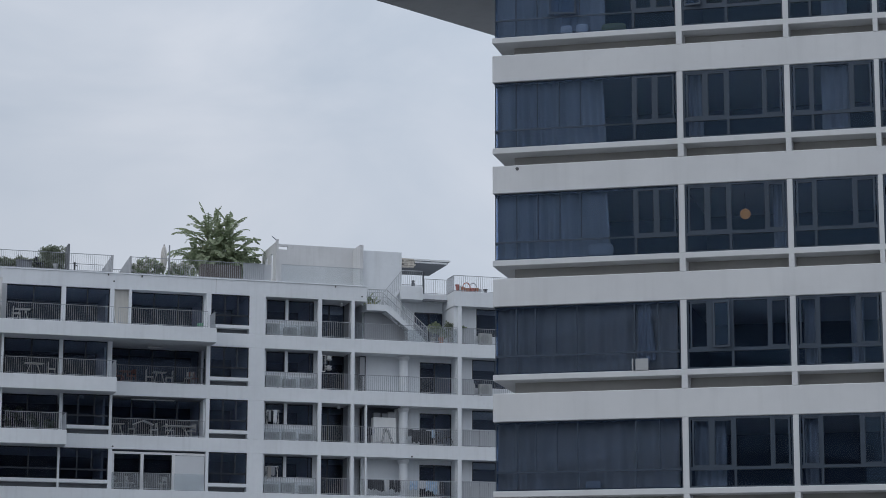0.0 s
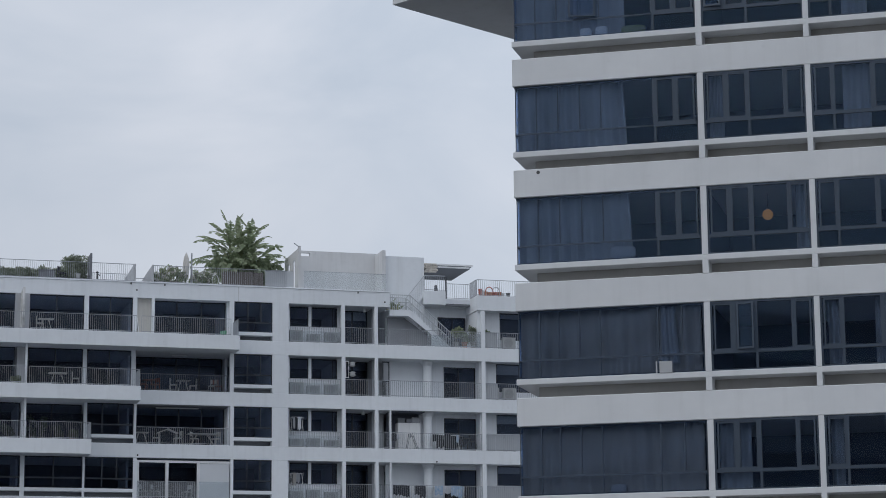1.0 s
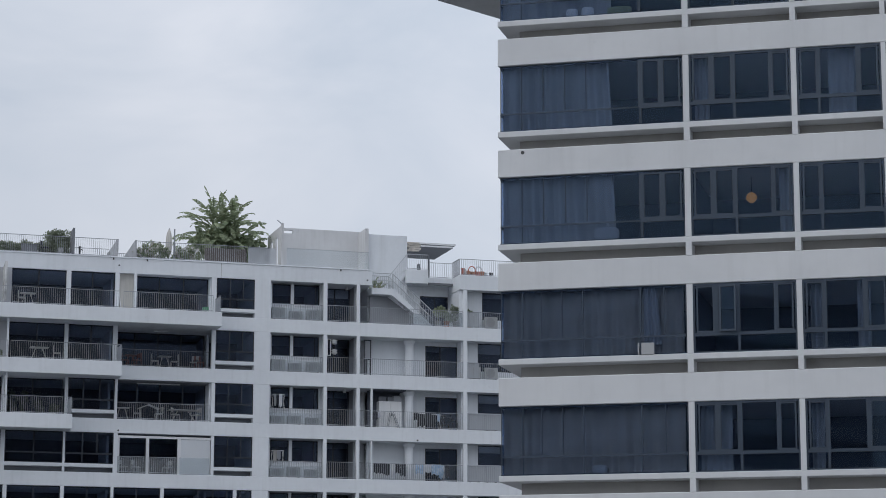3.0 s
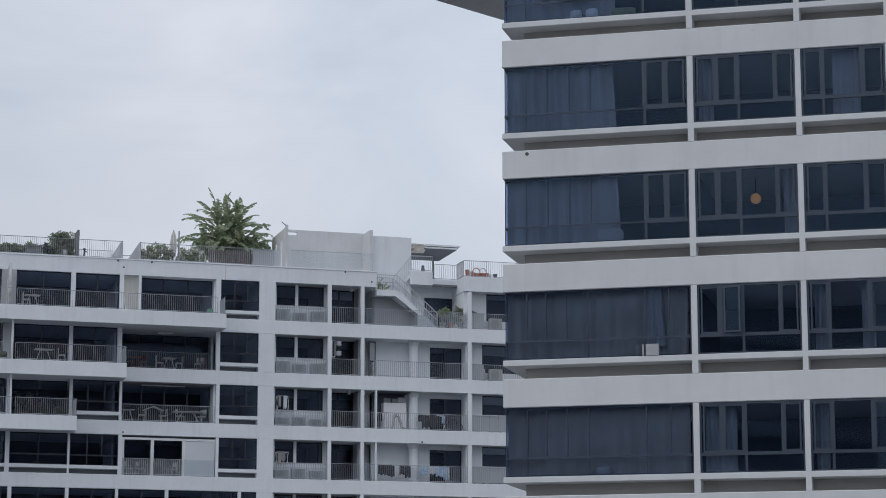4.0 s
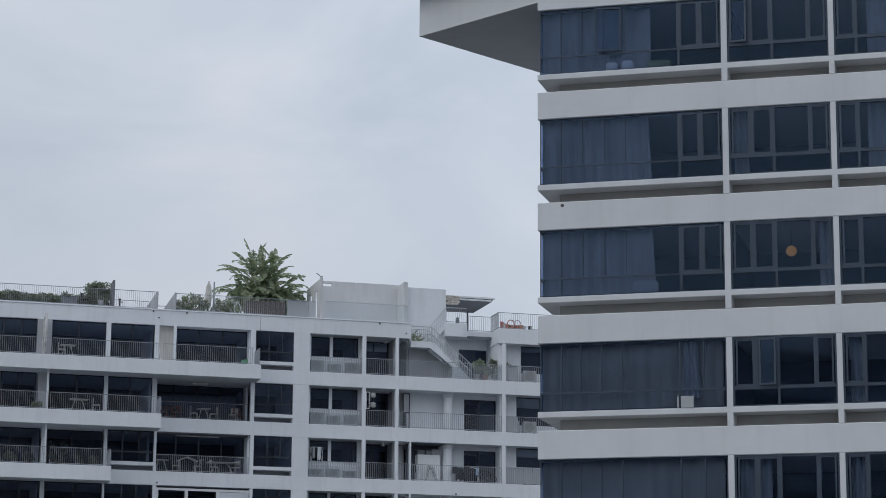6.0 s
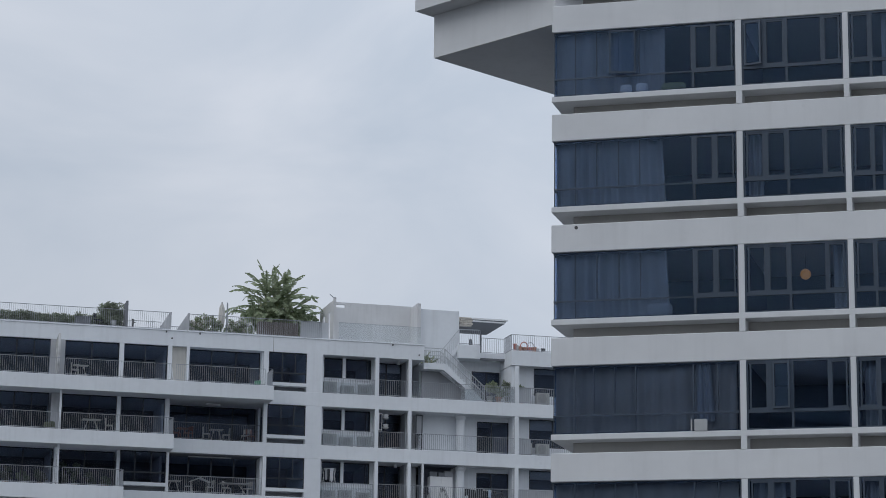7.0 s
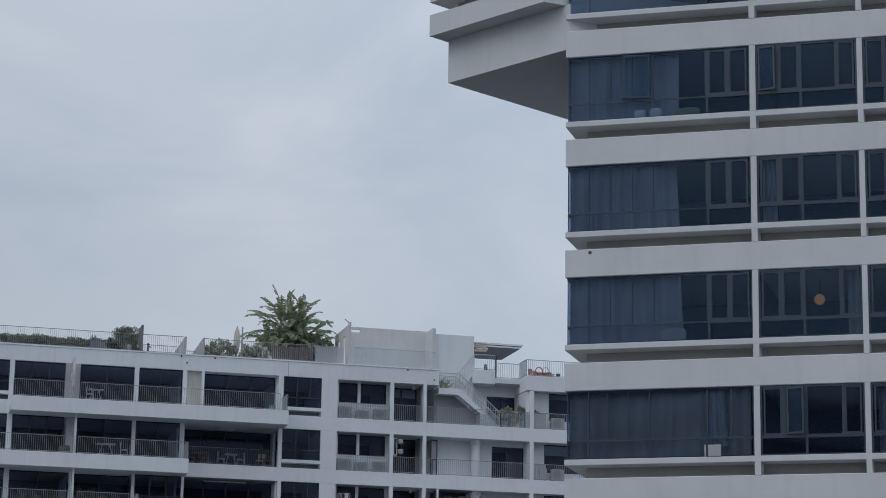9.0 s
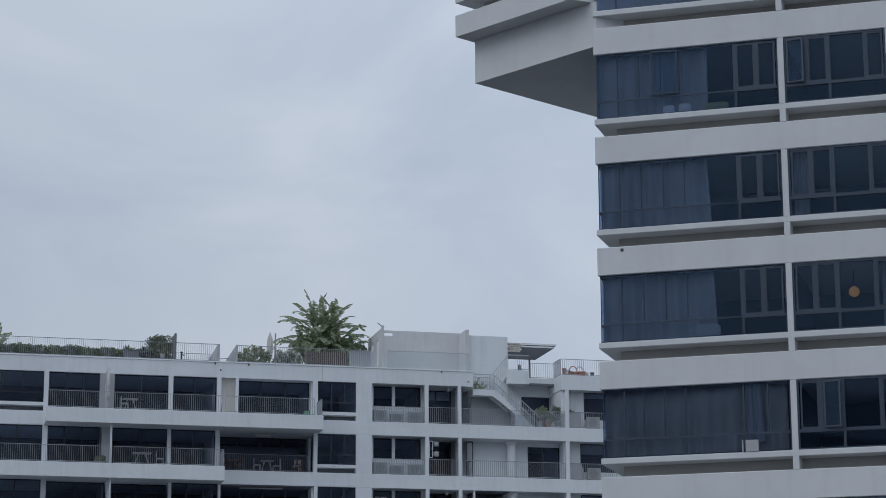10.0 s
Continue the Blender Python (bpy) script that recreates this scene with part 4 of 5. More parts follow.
def lumps(centres):
    """Places on and in a heap of round lumps, denser towards the outside."""
    def place(rnd):
        x, y, z, r = rnd.choice(centres)
        v = Vector((rnd.gauss(0, 1), rnd.gauss(0, 1), rnd.gauss(0, 1))).normalized() * r * rnd.uniform(0.55, 1.0)
        return (x + v.x, y + v.y, max(z + v.z, 0.02))
    return place


rnd = random.Random(5)
centres = [(x * 0.45 + rnd.uniform(-0.1, 0.1), rnd.uniform(-0.15, 0.15), 0.42 + rnd.uniform(-0.02, 0.08), rnd.uniform(0.36, 0.44)) for x in range(0, 34)]
leafy("hedge", leaf_cloud(22000, lumps(centres), 0.115, 11), LEAF_DARK, m=FAR @ pose(-26.5, 1.25, 26.38), label="low clipped green hedge behind the roof railing", category="hedge", kind="stuff")
centres = [(rnd.uniform(-0.80, 0.42), rnd.uniform(-0.3, 0.3), rnd.uniform(0.3, 1.48), rnd.uniform(0.26, 0.36)) for i in range(40)]
bush = thing("bush", FAR @ pose(-11.65, 1.7, 26.38), "dense clipped grey-green bush beside a partition fin", "bush")
leafy("crown", leaf_cloud(6200, lumps(centres), 0.11, 12), LEAF_DARK, bush)
part("trunk", tube(bmesh.new(), (0, 0, -0.35), (0, 0, 0.9), 0.06, 0.04), TRUNK, bush)
for i, (x, y, w, h, mat) in enumerate(((-6.5, 1.0, 0.55, 0.95, LEAF_PALE), (-5.9, 1.3, 0.5, 1.15, LEAF), (-5.5, 0.9, 0.4, 0.7, LEAF), (-4.4, 1.0, 0.55, 0.85, LEAF), (-3.7, 1.1, 0.5, 0.8, LEAF_PALE), (-6.9, 0.9, 0.35, 0.6, LEAF))):
    shrub = thing("shrub", FAR @ pose(x, y, 26.38), "loose flowering shrub with white blossom behind the roof railing", "shrub", "flowering shrubs on the roof")
    cs = [(rnd.uniform(-w, w) * 0.7, rnd.uniform(-0.3, 0.3), rnd.uniform(0.15, h), rnd.uniform(0.15, 0.28)) for j in range(9)]
    leafy("foliage", leaf_cloud(330, lumps(cs), 0.14, 20 + i), mat, shrub)
    leafy("blossom", leaf_cloud(34, lumps(cs), 0.26, 40 + i, 0.6), FLOWER, shrub)
    bm = bmesh.new()
    for j in range(5):
        tube(bm, (0, 0, -0.35), (rnd.uniform(-w, w) * 0.7, rnd.uniform(-0.2, 0.2), h), 0.018, 0.008, 5)
    part("stem", bm, TRUNK, shrub)


def frond_mesh(seed, length, half, rise, droop, segs=20, tear=0.55):
    """A banana-like leaf: a bending rib with torn strips of blade on both sides."""
    rd = random.Random(seed)
    bm = bmesh.new()
    pts = []
    ang, p = radians(rise), Vector((0, 0, 0))
    step = length / segs
    for i in range(segs + 1):
        pts.append((p.copy(), ang))
        p = p + Vector((math.cos(ang), 0, math.sin(ang))) * step
        ang -= radians(droop) / segs * (0.5 + 1.2 * i / segs)
    for i in range(0, segs, 3):
        r = 0.03 * (1 - i / segs) + 0.008
        tube(bm, pts[i][0], pts[min(i + 3, segs)][0], r, r * 0.85, 5)

    def rim(i, side, jag):
        s = i / segs
        w = half * max(0.0, math.sin(math.pi * min(1.0, max(0.0, (s - 0.13) / 0.87)) ** 1.1)) ** 0.6 + 0.012
        p, an = pts[i]
        lean = 0.30 + 0.25 * math.sin(s * 9 + seed) + jag
        fwd = Vector((math.cos(an), 0, math.sin(an))) * w * 0.35
        up = Vector((-math.sin(an), 0, math.cos(an)))
        return p + fwd + Vector((0, side * w * math.cos(lean), 0)) - up * w * math.sin(lean)
    for side in (-1, 1):
        jag = rd.uniform(-0.15, 0.15)
        inner, outer = bm.verts.new(pts[2][0]), bm.verts.new(rim(2, side, jag))
        for i in range(2, segs):
            n_in, n_out = bm.verts.new(pts[i + 1][0]), bm.verts.new(rim(i + 1, side, jag))
            bm.faces.new((inner, n_in, n_out, outer))
            if rd.random() < tear:
                # a tear: the next strip hangs at its own angle
                jag = rd.uniform(-0.25, 0.55)
                inner, outer = bm.verts.new(pts[i + 1][0]), bm.verts.new(rim(i + 1, side, jag).lerp(rim(min(i + 2, segs), side, jag), rd.uniform(0.05, 0.35)))
            else:
                inner, outer = n_in, n_out
    return bm


def banana(name, m, stems, label, per=11, length=2.5, half=0.30, seed=3, bend=55, tear=0.55, pale=0.22):
    """A clump of stems: each (x, y, height, rise of the youngest leaf, rise of the oldest, leaf length)."""
    plant = thing(name, m, label, "plant")
    rd = random.Random(seed)
    for j, stem in enumerate(stems):
        x, y, h = stem[:3]
        first_rise, last_rise, reach = stem[3:] if len(stem) > 3 else (84, 32, 1.0)
        part("trunk", lathe(bmesh.new(), [(0.15, -0.35), (0.13, h * 0.5), (0.09, h), (0.05, h + 0.25)], 10, (x, y)), TRUNK, plant, "", True)
        for i in range(per):
            s = i / (per - 1)
            az = i * 137.5 + rd.uniform(-25, 25) + j * 40
            rise = first_rise + (last_rise - first_rise) * s + rd.uniform(-6, 6)
            ln = length * reach * rd.uniform(0.82, 1.08) * (1.0 if s < 0.6 else 0.92)
            droop = bend * (0.45 + 0.3 * (90 - rise) / 20) + rd.uniform(-18, 18)
            bm = frond_mesh(seed * 100 + j * 20 + i, ln, half * rd.uniform(0.85, 1.2), rise, droop, 26, tear)
            bmesh.ops.transform(bm, matrix=pose(x, y, h + 0.1 - 0.5 * s, 0, 0, az), verts=bm.verts[:])
            part("frond", bm, LEAF_PALE if rd.random() < pale else LEAF, plant)
    return plant


palm = banana("banana_plant", FAR @ pose(-1.1, 4.3, 26.15), [
    (-0.70, 0.2, 3.45, 89, 46, 1.08), (0.55, 0.1, 3.3, 89, 44, 1.08), (-0.1, -0.3, 2.9, 84, 36, 1.05), (0.35, 0.5, 2.6, 80, 32, 1.05),
    (-1.1, -0.4, 2.6, 68, 20, 1.08), (1.1, 0.2, 2.5, 68, 20, 1.05), (-1.5, 0.2, 2.1, 58, 12, 1.02), (1.4, -0.2, 1.9, 56, 12, 0.9), (-0.4, -0.9, 2.1, 60, 18, 1.0), (0.5, -0.9, 2.1, 60, 18, 0.95)],
    "tall banana clump with torn arching leaves on the roof", 13, 2.3, 0.23, 4, 92, 0.85, 0.42)
centres = [(rnd.uniform(-2.0, 2.3), rnd.uniform(-0.4, 0.6), rnd.uniform(1.3, 1.9), rnd.uniform(0.35, 0.6)) for i in range(34)]
undergrowth = thing("bush", FAR @ pose(-1.1, 3.7, 26.38), "dark leafy undergrowth below the banana clump", "bush")
leafy("crown", leaf_cloud(6500, lumps(centres), 0.22, 13), LEAF, undergrowth)
part("trunk", tube(bmesh.new(), (0, 0, -0.35), (0, 0, 0.8), 0.07, 0.04), TRUNK, undergrowth)
banana("palm_tree", FAR @ pose(-21.9, 5.5, 26.38), [(0, 0, 1.7), (0.5, 0.3, 1.2)], "small palm with drooping fronds at the roof's far end", 9, 1.9, 0.3, 9)
ab = banana("pot_plant", FAR @ pose(7.75, 0.9, 25.33), [(0, 0, 0.15), (0.35, 0.1, 0.05)], "leafy plant on the stair landing", 7, 0.6, 0.12, 14)

for i, (x, k, y, h, mat) in enumerate(((11.75, 0, 0.5, 1.15, LEAF_PALE), (12.3, 0, 0.5, 0.95, LEAF), (12.85, 0, 0.45, 1.35, LEAF_DARK), (13.75, 0, 0.5, 1.1, LEAF), (-14.2, 2, 1.7, 1.5, LEAF_DARK), (-13.6, 2, 1.7, 2.1, LEAF_DARK), (-12.6, 2, 1.7, 1.0, LEAF_DARK), (-15.6, 2, 1.4, 1.0, LEAF_DARK), (-16.6, 2, 1.4, 0.9, LEAF), (-17.6, 2, 1.4, 1.2, LEAF_DARK), (-15.4, 1, -0.8, 0.8, LEAF_DARK), (-11.75, 2, 1.7, 0.8, LEAF))):
    pot = thing("potted_plant", FAR @ pose(x, y, floor_z(k) - (0.45 if y < 0 else 0)), "leafy green plant in a pot on a balcony", "plant", "balcony plants")
    part("pot", lathe(bmesh.new(), [(0.12, 0), (0.19, 0.36), (0.21, 0.36), (0.21, 0.4), (0.15, 0.4)], 12), TERRACOTTA if i % 2 else GREY_WALL, pot)
    cs = [(rnd.uniform(-0.2, 0.2), rnd.uniform(-0.15, 0.15), rnd.uniform(0.5, h), rnd.uniform(0.12, 0.25)) for j in range(7)]
    leafy("foliage", leaf_cloud(260, lumps(cs), 0.16, 60 + i), mat, pot)
    part("stem", tube(bmesh.new(), (0, 0, 0.35), (0, 0, h * 0.8), 0.02, 0.012, 6), TRUNK, pot)

# boarded planter below the banana clump
planter = thing("planter", FAR @ pose(-1.4, 2.2, 26.0), "long brown boarded planter below the banana clump", "planter")
for i in range(8):
    part("board", box(bmesh.new(), -1.25 + 0.315 * i, -1.25 + 0.315 * i + 0.305, 0, 0.04, 0, 1.62 + 0.012 * (i % 3), 0.006), PLANTER_WOOD, planter)
part("end_board", box(bmesh.new(), -1.25, -1.21, 0.05, 0.5, 0, 1.6), PLANTER_WOOD, planter)
part("end_board", box(bmesh.new(), 1.22, 1.26, 0.05, 0.5, 0, 1.6), PLANTER_WOOD, planter)
part("soil", box(bmesh.new(), -1.2, 1.2, 0.05, 0.5, 0, 1.45), TRUNK, planter)

# low planter box, chair, white tub and garden tap behind the roof railing
trough = thing("planter", FAR @ pose(-13.6, 0.6, 26.38), "low grey planter box before the hedge", "planter")
part("body", box(bmesh.new(), -0.46, 0.46, 0, 0.34, 0, 0.56, 0.02), SLOT_GREY, trough)
part("rim", box(bmesh.new(), -0.49, 0.49, -0.03, 0.37, 0.56, 0.61, 0.01), SLOT_GREY, trough)
tub = thing("tub", FAR @ pose(-11.75, 0.6, 26.38), "small pale grey plastic tub behind the roof railing", "tub")
part("body", lathe(bmesh.new(), [(0.12, 0), (0.15, 0.42)], 14), RAIL_PALE, tub, "", True)
part("lip", lathe(bmesh.new(), [(0.165, 0.42), (0.165, 0.45)], 14), RAIL_PALE, tub)
tap = thing("garden_tap", FAR @ pose(-10.6, 0.75, 26.38), "dark garden tap on a short post", "tap")
part("post", tube(bmesh.new(), (0, 0, 0), (0.02, 0, 0.52), 0.05, 0.04, 8), AC_DARK, tap)
part("spout", tube(bmesh.new(), (0.02, 0, 0.48), (0.2, 0, 0.40), 0.03, n=6), AC_DARK, tap)
part("knob", lathe(bmesh.new(), [(0.07, 0.54), (0.10, 0.58), (0.05, 0.64)], 10, (0.02, 0)), AC_DARK, tap)

# closed parasol and pole on the roof
parasol = thing("parasol", FAR @ pose(-5.2, 0.8, 26.38), "closed cream canvas parasol standing on the roof", "parasol")
bm = bmesh.new()
n = 16
prof = [(0.05, 0.30), (0.12, 0.5), (0.17, 0.95), (0.17, 1.35), (0.13, 1.7), (0.04, 1.98)]
rings = [[bm.verts.new((r * (1 + 0.16 * (-1) ** i) * math.cos(2 * math.pi * i / n), r * (1 + 0.16 * (-1) ** i) * math.sin(2 * math.pi * i / n), z)) for i in range(n)] for r, z in prof]
for lo, hi in zip(rings, rings[1:]):
    for i in range(n):
        bm.faces.new((lo[i], lo[(i + 1) % n], hi[(i + 1) % n], hi[i]))
part("canopy", bm, CREAM_CLOTH, parasol)
part("pole", tube(bmesh.new(), (0, 0, -0.35), (0, 0, 2.04), 0.025), FRAME, parasol)
part("base", lathe(bmesh.new(), [(0.28, -0.38), (0.28, -0.3), (0.06, -0.26)], 14), GREY_WALL, parasol)
part("side_post", box(bmesh.new(), 0.30, 0.38, 0.0, 0.08, -0.35, 2.02), RAIL, parasol, "grey metal post")
hoop = thing("garden_ornament", FAR @ pose(-3.45, 0.55, 26.42), "white wire hoop ornament standing behind the roof railing", "ornament")
bm = bmesh.new()
for i in range(20):
    a0, a1 = 2 * math.pi * i / 20, 2 * math.pi * (i + 1) / 20
    tube(bm, (0.2 * math.cos(a0), 0, 0.33 + 0.33 * math.sin(a0)), (0.2 * math.cos(a1), 0, 0.33 + 0.33 * math.sin(a1)), 0.02, n=5)
part("rim", bm, FRAME_WHITE, hoop)
vent = thing("roof_statue", FAR @ pose(10.75, 1.5, 26.75) @ Matrix.Diagonal((0.85, 0.85, 0.72, 1)), "small dark grey garden ornament behind a railing", "ornament")
part("body", lathe(bmesh.new(), [(0.12, 0), (0.16, 0.2), (0.1, 0.4), (0.13, 0.5), (0.04, 0.62)], 10), RAIL_DARK, vent, "", True)


# ---- things on the balconies ----
def ac_unit(m, label="aged grey outdoor air-conditioning unit on a ledge"):
    ob = thing("air_conditioner", m, label, "air conditioner", "outdoor air-conditioning units")
    part("casing", box(bmesh.new(), 0, 0.82, 0, 0.32, 0.06, 0.78, 0.02), AC_PAINT, ob)
    bm = bmesh.new()
    for r in (0.09, 0.16, 0.23, 0.29):
        for i in range(18):
            a0, a1 = 2 * math.pi * i / 18, 2 * math.pi * (i + 1) / 18
            tube(bm, (0.36 + r * math.cos(a0), -0.02, 0.42 + r * math.sin(a0)), (0.36 + r * math.cos(a1), -0.02, 0.42 + r * math.sin(a1)), 0.008, n=4)
    part("grille", bm, AC_PAINT, ob)
    part("fan_opening", tube(bmesh.new(), (0.36, -0.012, 0.42), (0.36, 0.004, 0.42), 0.30, n=20), AC_SHADE, ob, "grey fan opening")
    for x in (0.08, 0.66):
        part("foot", box(bmesh.new(), x, x + 0.1, 0.02, 0.30, 0, 0.06), AC_DARK, ob)
    return ob


first = ac_unit(FAR @ pose(1.15, 0.28, floor_z(0)))
for k in range(0, 5):
    for i, x in enumerate((1.15, 2.18, 3.22)):
        if k or i:
            # later storeys carry lower and smaller units
            tall = {1: (1.0, 0.78, 0.88), 2: (0.68, 0.74, 0.62), 3: (0.72, 0.85, 0.70)}.get(k, (0.9, 0.75, 0.9))[i]
            copy_thing(first, FAR @ pose(x + 0.06 * ((k * 3 + i) % 3), 0.28, floor_z(k)) @ Matrix.Diagonal((0.98 if i else 1.05, 1, tall, 1)))
    copy_thing(first, FAR @ pose(14.75, 0.3, floor_z(k)))
    if k % 2:
        copy_thing(first, FAR @ pose(13.65, 0.3, floor_z(k)))


def chair(m, mat, label, group="balcony chairs"):
    ob = thing("chair", m, label, "chair", group)
    part("seat", box(bmesh.new(), -0.23, 0.23, -0.22, 0.22, 0.42, 0.46, 0.012), mat, ob)
    bm = bmesh.new()
    box(bm, -0.22, 0.22, 0.19, 0.22, 0.60, 0.86, 0.01)
    for x in (-0.21, 0.17):
        box(bm, x, x + 0.04, 0.19, 0.22, 0.46, 0.60)
    part("backrest", bm, mat, ob)
    for x in (-0.2, 0.2):
        for y in (-0.19, 0.19):
            part("leg", tube(bmesh.new(), (x, y, 0.42), (x * 1.12, y * 1.12, 0), 0.02, 0.015, 6), mat, ob)
    return ob


def table(m, w, d, mat, label):
    ob = thing("table", m, label, "table", "balcony tables")
    part("tabletop", box(bmesh.new(), -w / 2, w / 2, -d / 2, d / 2, 0.70, 0.74, 0.01), mat, ob)
    for x in (-1, 1):
        part("leg_frame", tube(bmesh.new(), (x * w * 0.4, -d * 0.4, 0), (x * w * 0.18, d * 0.4, 0.70), 0.02, n=6), mat, ob)
        part("leg_frame", tube(bmesh.new(), (x * w * 0.4, d * 0.4, 0), (x * w * 0.18, -d * 0.4, 0.70), 0.02, n=6), mat, ob)
    return ob


J = -0.45
chair(FAR @ pose(-12.7, 0.7, 26.38, 0, 0, 60), DARK_CLOTH, "dark garden chair behind the roof railing", "roof chairs")
table(FAR @ pose(-13.0, -0.9, floor_z(1)), 1.1, 0.6, RAIL_PALE, "white folding table on a balcony")
chair(FAR @ pose(-11.95, -0.9, floor_z(1), 0, 0, 80), RAIL_PALE, "white garden chair on a balcony")
chair(FAR @ pose(-14.1, -0.9, floor_z(0), 0, 0, 90), RAIL_PALE, "white garden chair on a balcony")
table(FAR @ pose(-13.75, -0.8, floor_z(0)), 0.9, 0.5, RAIL_PALE, "white low table on a balcony")
for x, mat, turn in ((-7.7, DULL_RED, 70), (-7.0, DULL_RED, -60), (-5.9, RAIL_PALE, 90), (-4.7, RAIL_PALE, -90), (-3.2, DULL_RED, 20), (-3.5, RAIL_PALE, -30)):
    chair(FAR @ pose(x, 0.8, floor_z(1), 0, 0, turn), mat, "dull red garden chair on a balcony" if mat == DULL_RED else "white garden chair on a balcony")
table(FAR @ pose(-5.3, 0.8, floor_z(1)), 0.8, 0.6, RAIL_PALE, "white table between chairs on a balcony")
table(FAR @ pose(-7.35, 0.9, floor_z(1)), 0.7, 0.6, DULL_RED, "dull red table on a balcony")
for x, turn in ((-6.9, 80), (-5.6, -80), (-4.6, 60), (-3.3, -60)):
    chair(FAR @ pose(x, 0.7, floor_z(2), 0, 0, turn), RAIL_PALE, "white garden chair on a balcony")
table(FAR @ pose(-4.1, 0.8, floor_z(2)), 1.8, 0.7, RAIL_PALE, "long white table on a balcony")
table(FAR @ pose(-7.8, 0.6, floor_z(2)), 0.9, 0.5, RAIL_PALE, "small white table on a balcony")
tent = thing("drying_rack", FAR @ pose(-6.25, 0.55, floor_z(2)), "white gable-topped drying rack on a balcony", "drying rack")
bm = bmesh.new()
for y in (-0.25, 0.25):
    tube(bm, (-0.6, y, 0.72), (0, y, 0.95), 0.025, n=6)
    tube(bm, (0.6, y, 0.72), (0, y, 0.95), 0.025, n=6)
    for x in (-0.5, 0.5):
        tube(bm, (x, y, 0), (x, y, 0.75), 0.018, n=6)
part("rack_frame", bm, RAIL_PALE, tent)
part("cloth", prism(bmesh.new(), [(-0.62, 0.72), (0, 0.97), (0.62, 0.72), (0.62, 0.69), (0, 0.94), (-0.62, 0.69)], "y", -0.25, 0.25), PALE_CLOTH, tent)
for x in (-7.6, -6.9):
    chair(FAR @ pose(x, 0.75, floor_z(3), 0, 0, 60), RAIL_PALE, "white garden chair behind a glass balustrade")
chair(FAR @ pose(-5.0, 0.75, floor_z(3), 0, 0, -60), RAIL_PALE, "white garden chair behind a glass balustrade")
chair(FAR @ pose(-3.3, -0.9, floor_z(0) + J, 0, 0, -40), GREEN_PLASTIC, "green plastic chair on a balcony")

for x, k, w, y in ((-5.5, 1, 0.9, 1.2), (-5.6, 2, 2.6, 1.0)):
    ob = thing("ceiling_light", FAR @ pose(x, y, top(k)), "slim white ceiling light under a balcony ceiling", "light", "balcony ceiling lights")
    part("casing", box(bmesh.new(), -w / 2, w / 2, -0.1, 0.1, -0.12, -0.004, 0.02), FRAME_WHITE, ob)
ob = thing("ceiling_light", FAR @ pose(-9.9, 1.2, top(2)), "small round white ceiling light", "light", "balcony ceiling lights")
part("casing", lathe(bmesh.new(), [(0.16, -0.14), (0.2, -0.004)], 14), FRAME_WHITE, ob)
for x, k in ((5.9, 2), (6.0, 0)):
    ob = thing("ceiling_light", FAR @ pose(x, 1.0, top(k)), "small white spotlight under a balcony ceiling", "light", "balcony ceiling lights")
    part("casing", lathe(bmesh.new(), [(0.1, -0.2), (0.08, -0.004)], 12), FRAME_WHITE, ob)

# wall bracket with two white fan heads
fans = thing("wall_fan", FAR @ pose(4.56, 0.15, floor_z(1) + 1.1), "white wall bracket with two round grey fan heads", "fan")
bm = bmesh.new()
for a, b, c, d in ((0.03, 0.07, 0.0, 1.05), (0.22, 0.25, 0.0, 1.05), (0.03, 0.25, 0.0, 0.05), (0.03, 0.25, 1.0, 1.05)):
    box(bm, a, b, 0, 0.05, c, d)
part("bracket", bm, FRAME_WHITE, fans)
for z in (0.25, 0.85):
    part("fan_head", lathe(bmesh.new(), [(0.1, z - 0.15), (0.2, z - 0.05), (0.12, z + 0.02), (0.2, z + 0.12), (0.06, z + 0.16)], 14, (0.48, 0.05)), RAIL_PALE, fans, "", True)
    part("arm", tube(bmesh.new(), (0.22, 0.03, z), (0.45, 0.05, z), 0.02, n=6), AC_DARK, fans)

# white cupboard, boxes on it and a step ladder
cupboard = thing("cupboard", FAR @ pose(8.75, 0.7, floor_z(2)) @ Matrix.Diagonal((0.93, 1, 1.05, 1)), "tall white cupboard on a balcony", "cupboard")
part("body", box(bmesh.new(), -0.78, 0.78, 0.03, 0.6, 0, 1.62, 0.01), PAINT_CLEAN, cupboard)
for x0, x1 in ((-0.775, -0.005), (0.005, 0.775)):
    dr = part("door", box(bmesh.new(), x0, x1, 0.0, 0.028, 0.04, 1.6, 0.006), PAINT_CLEAN, cupboard)
    hx = x1 - 0.08 if x0 < -0.1 else x0 + 0.05
    part("handle", box(bmesh.new(), hx, hx + 0.03, -0.03, -0.002, 0.75, 0.95), FRAME, dr)
# boxes get dark greys that include the balcony's shade
for i, (x, w, h) in enumerate(((-0.5, 0.45, 0.30), (0.05, 0.4, 0.27), (0.52, 0.5, 0.36))):
    whole("storage_box", box(bmesh.new(), -w / 2, w / 2, 0, 0.4, 0, h, 0.015), SLOT_GREY if i < 2 else COOL_GREY, FAR @ pose(8.75 + x * 0.93, 0.8, floor_z(2) + 1.701), "grey storage box on top of a white cupboard", "box", "boxes on the cupboard")
ladder = thing("step_ladder", FAR @ pose(8.75, 0.45, floor_z(2)), "open aluminium step ladder on a balcony", "ladder")
for x0, x1 in ((-0.25, -0.02), (0.5, 0.08)):
    for y in (-0.12, 0.2):
        part("rail", tube(bmesh.new(), (x0, y, 0), (x1, y, 1.05), 0.022, n=6), RAIL_PALE, ladder)
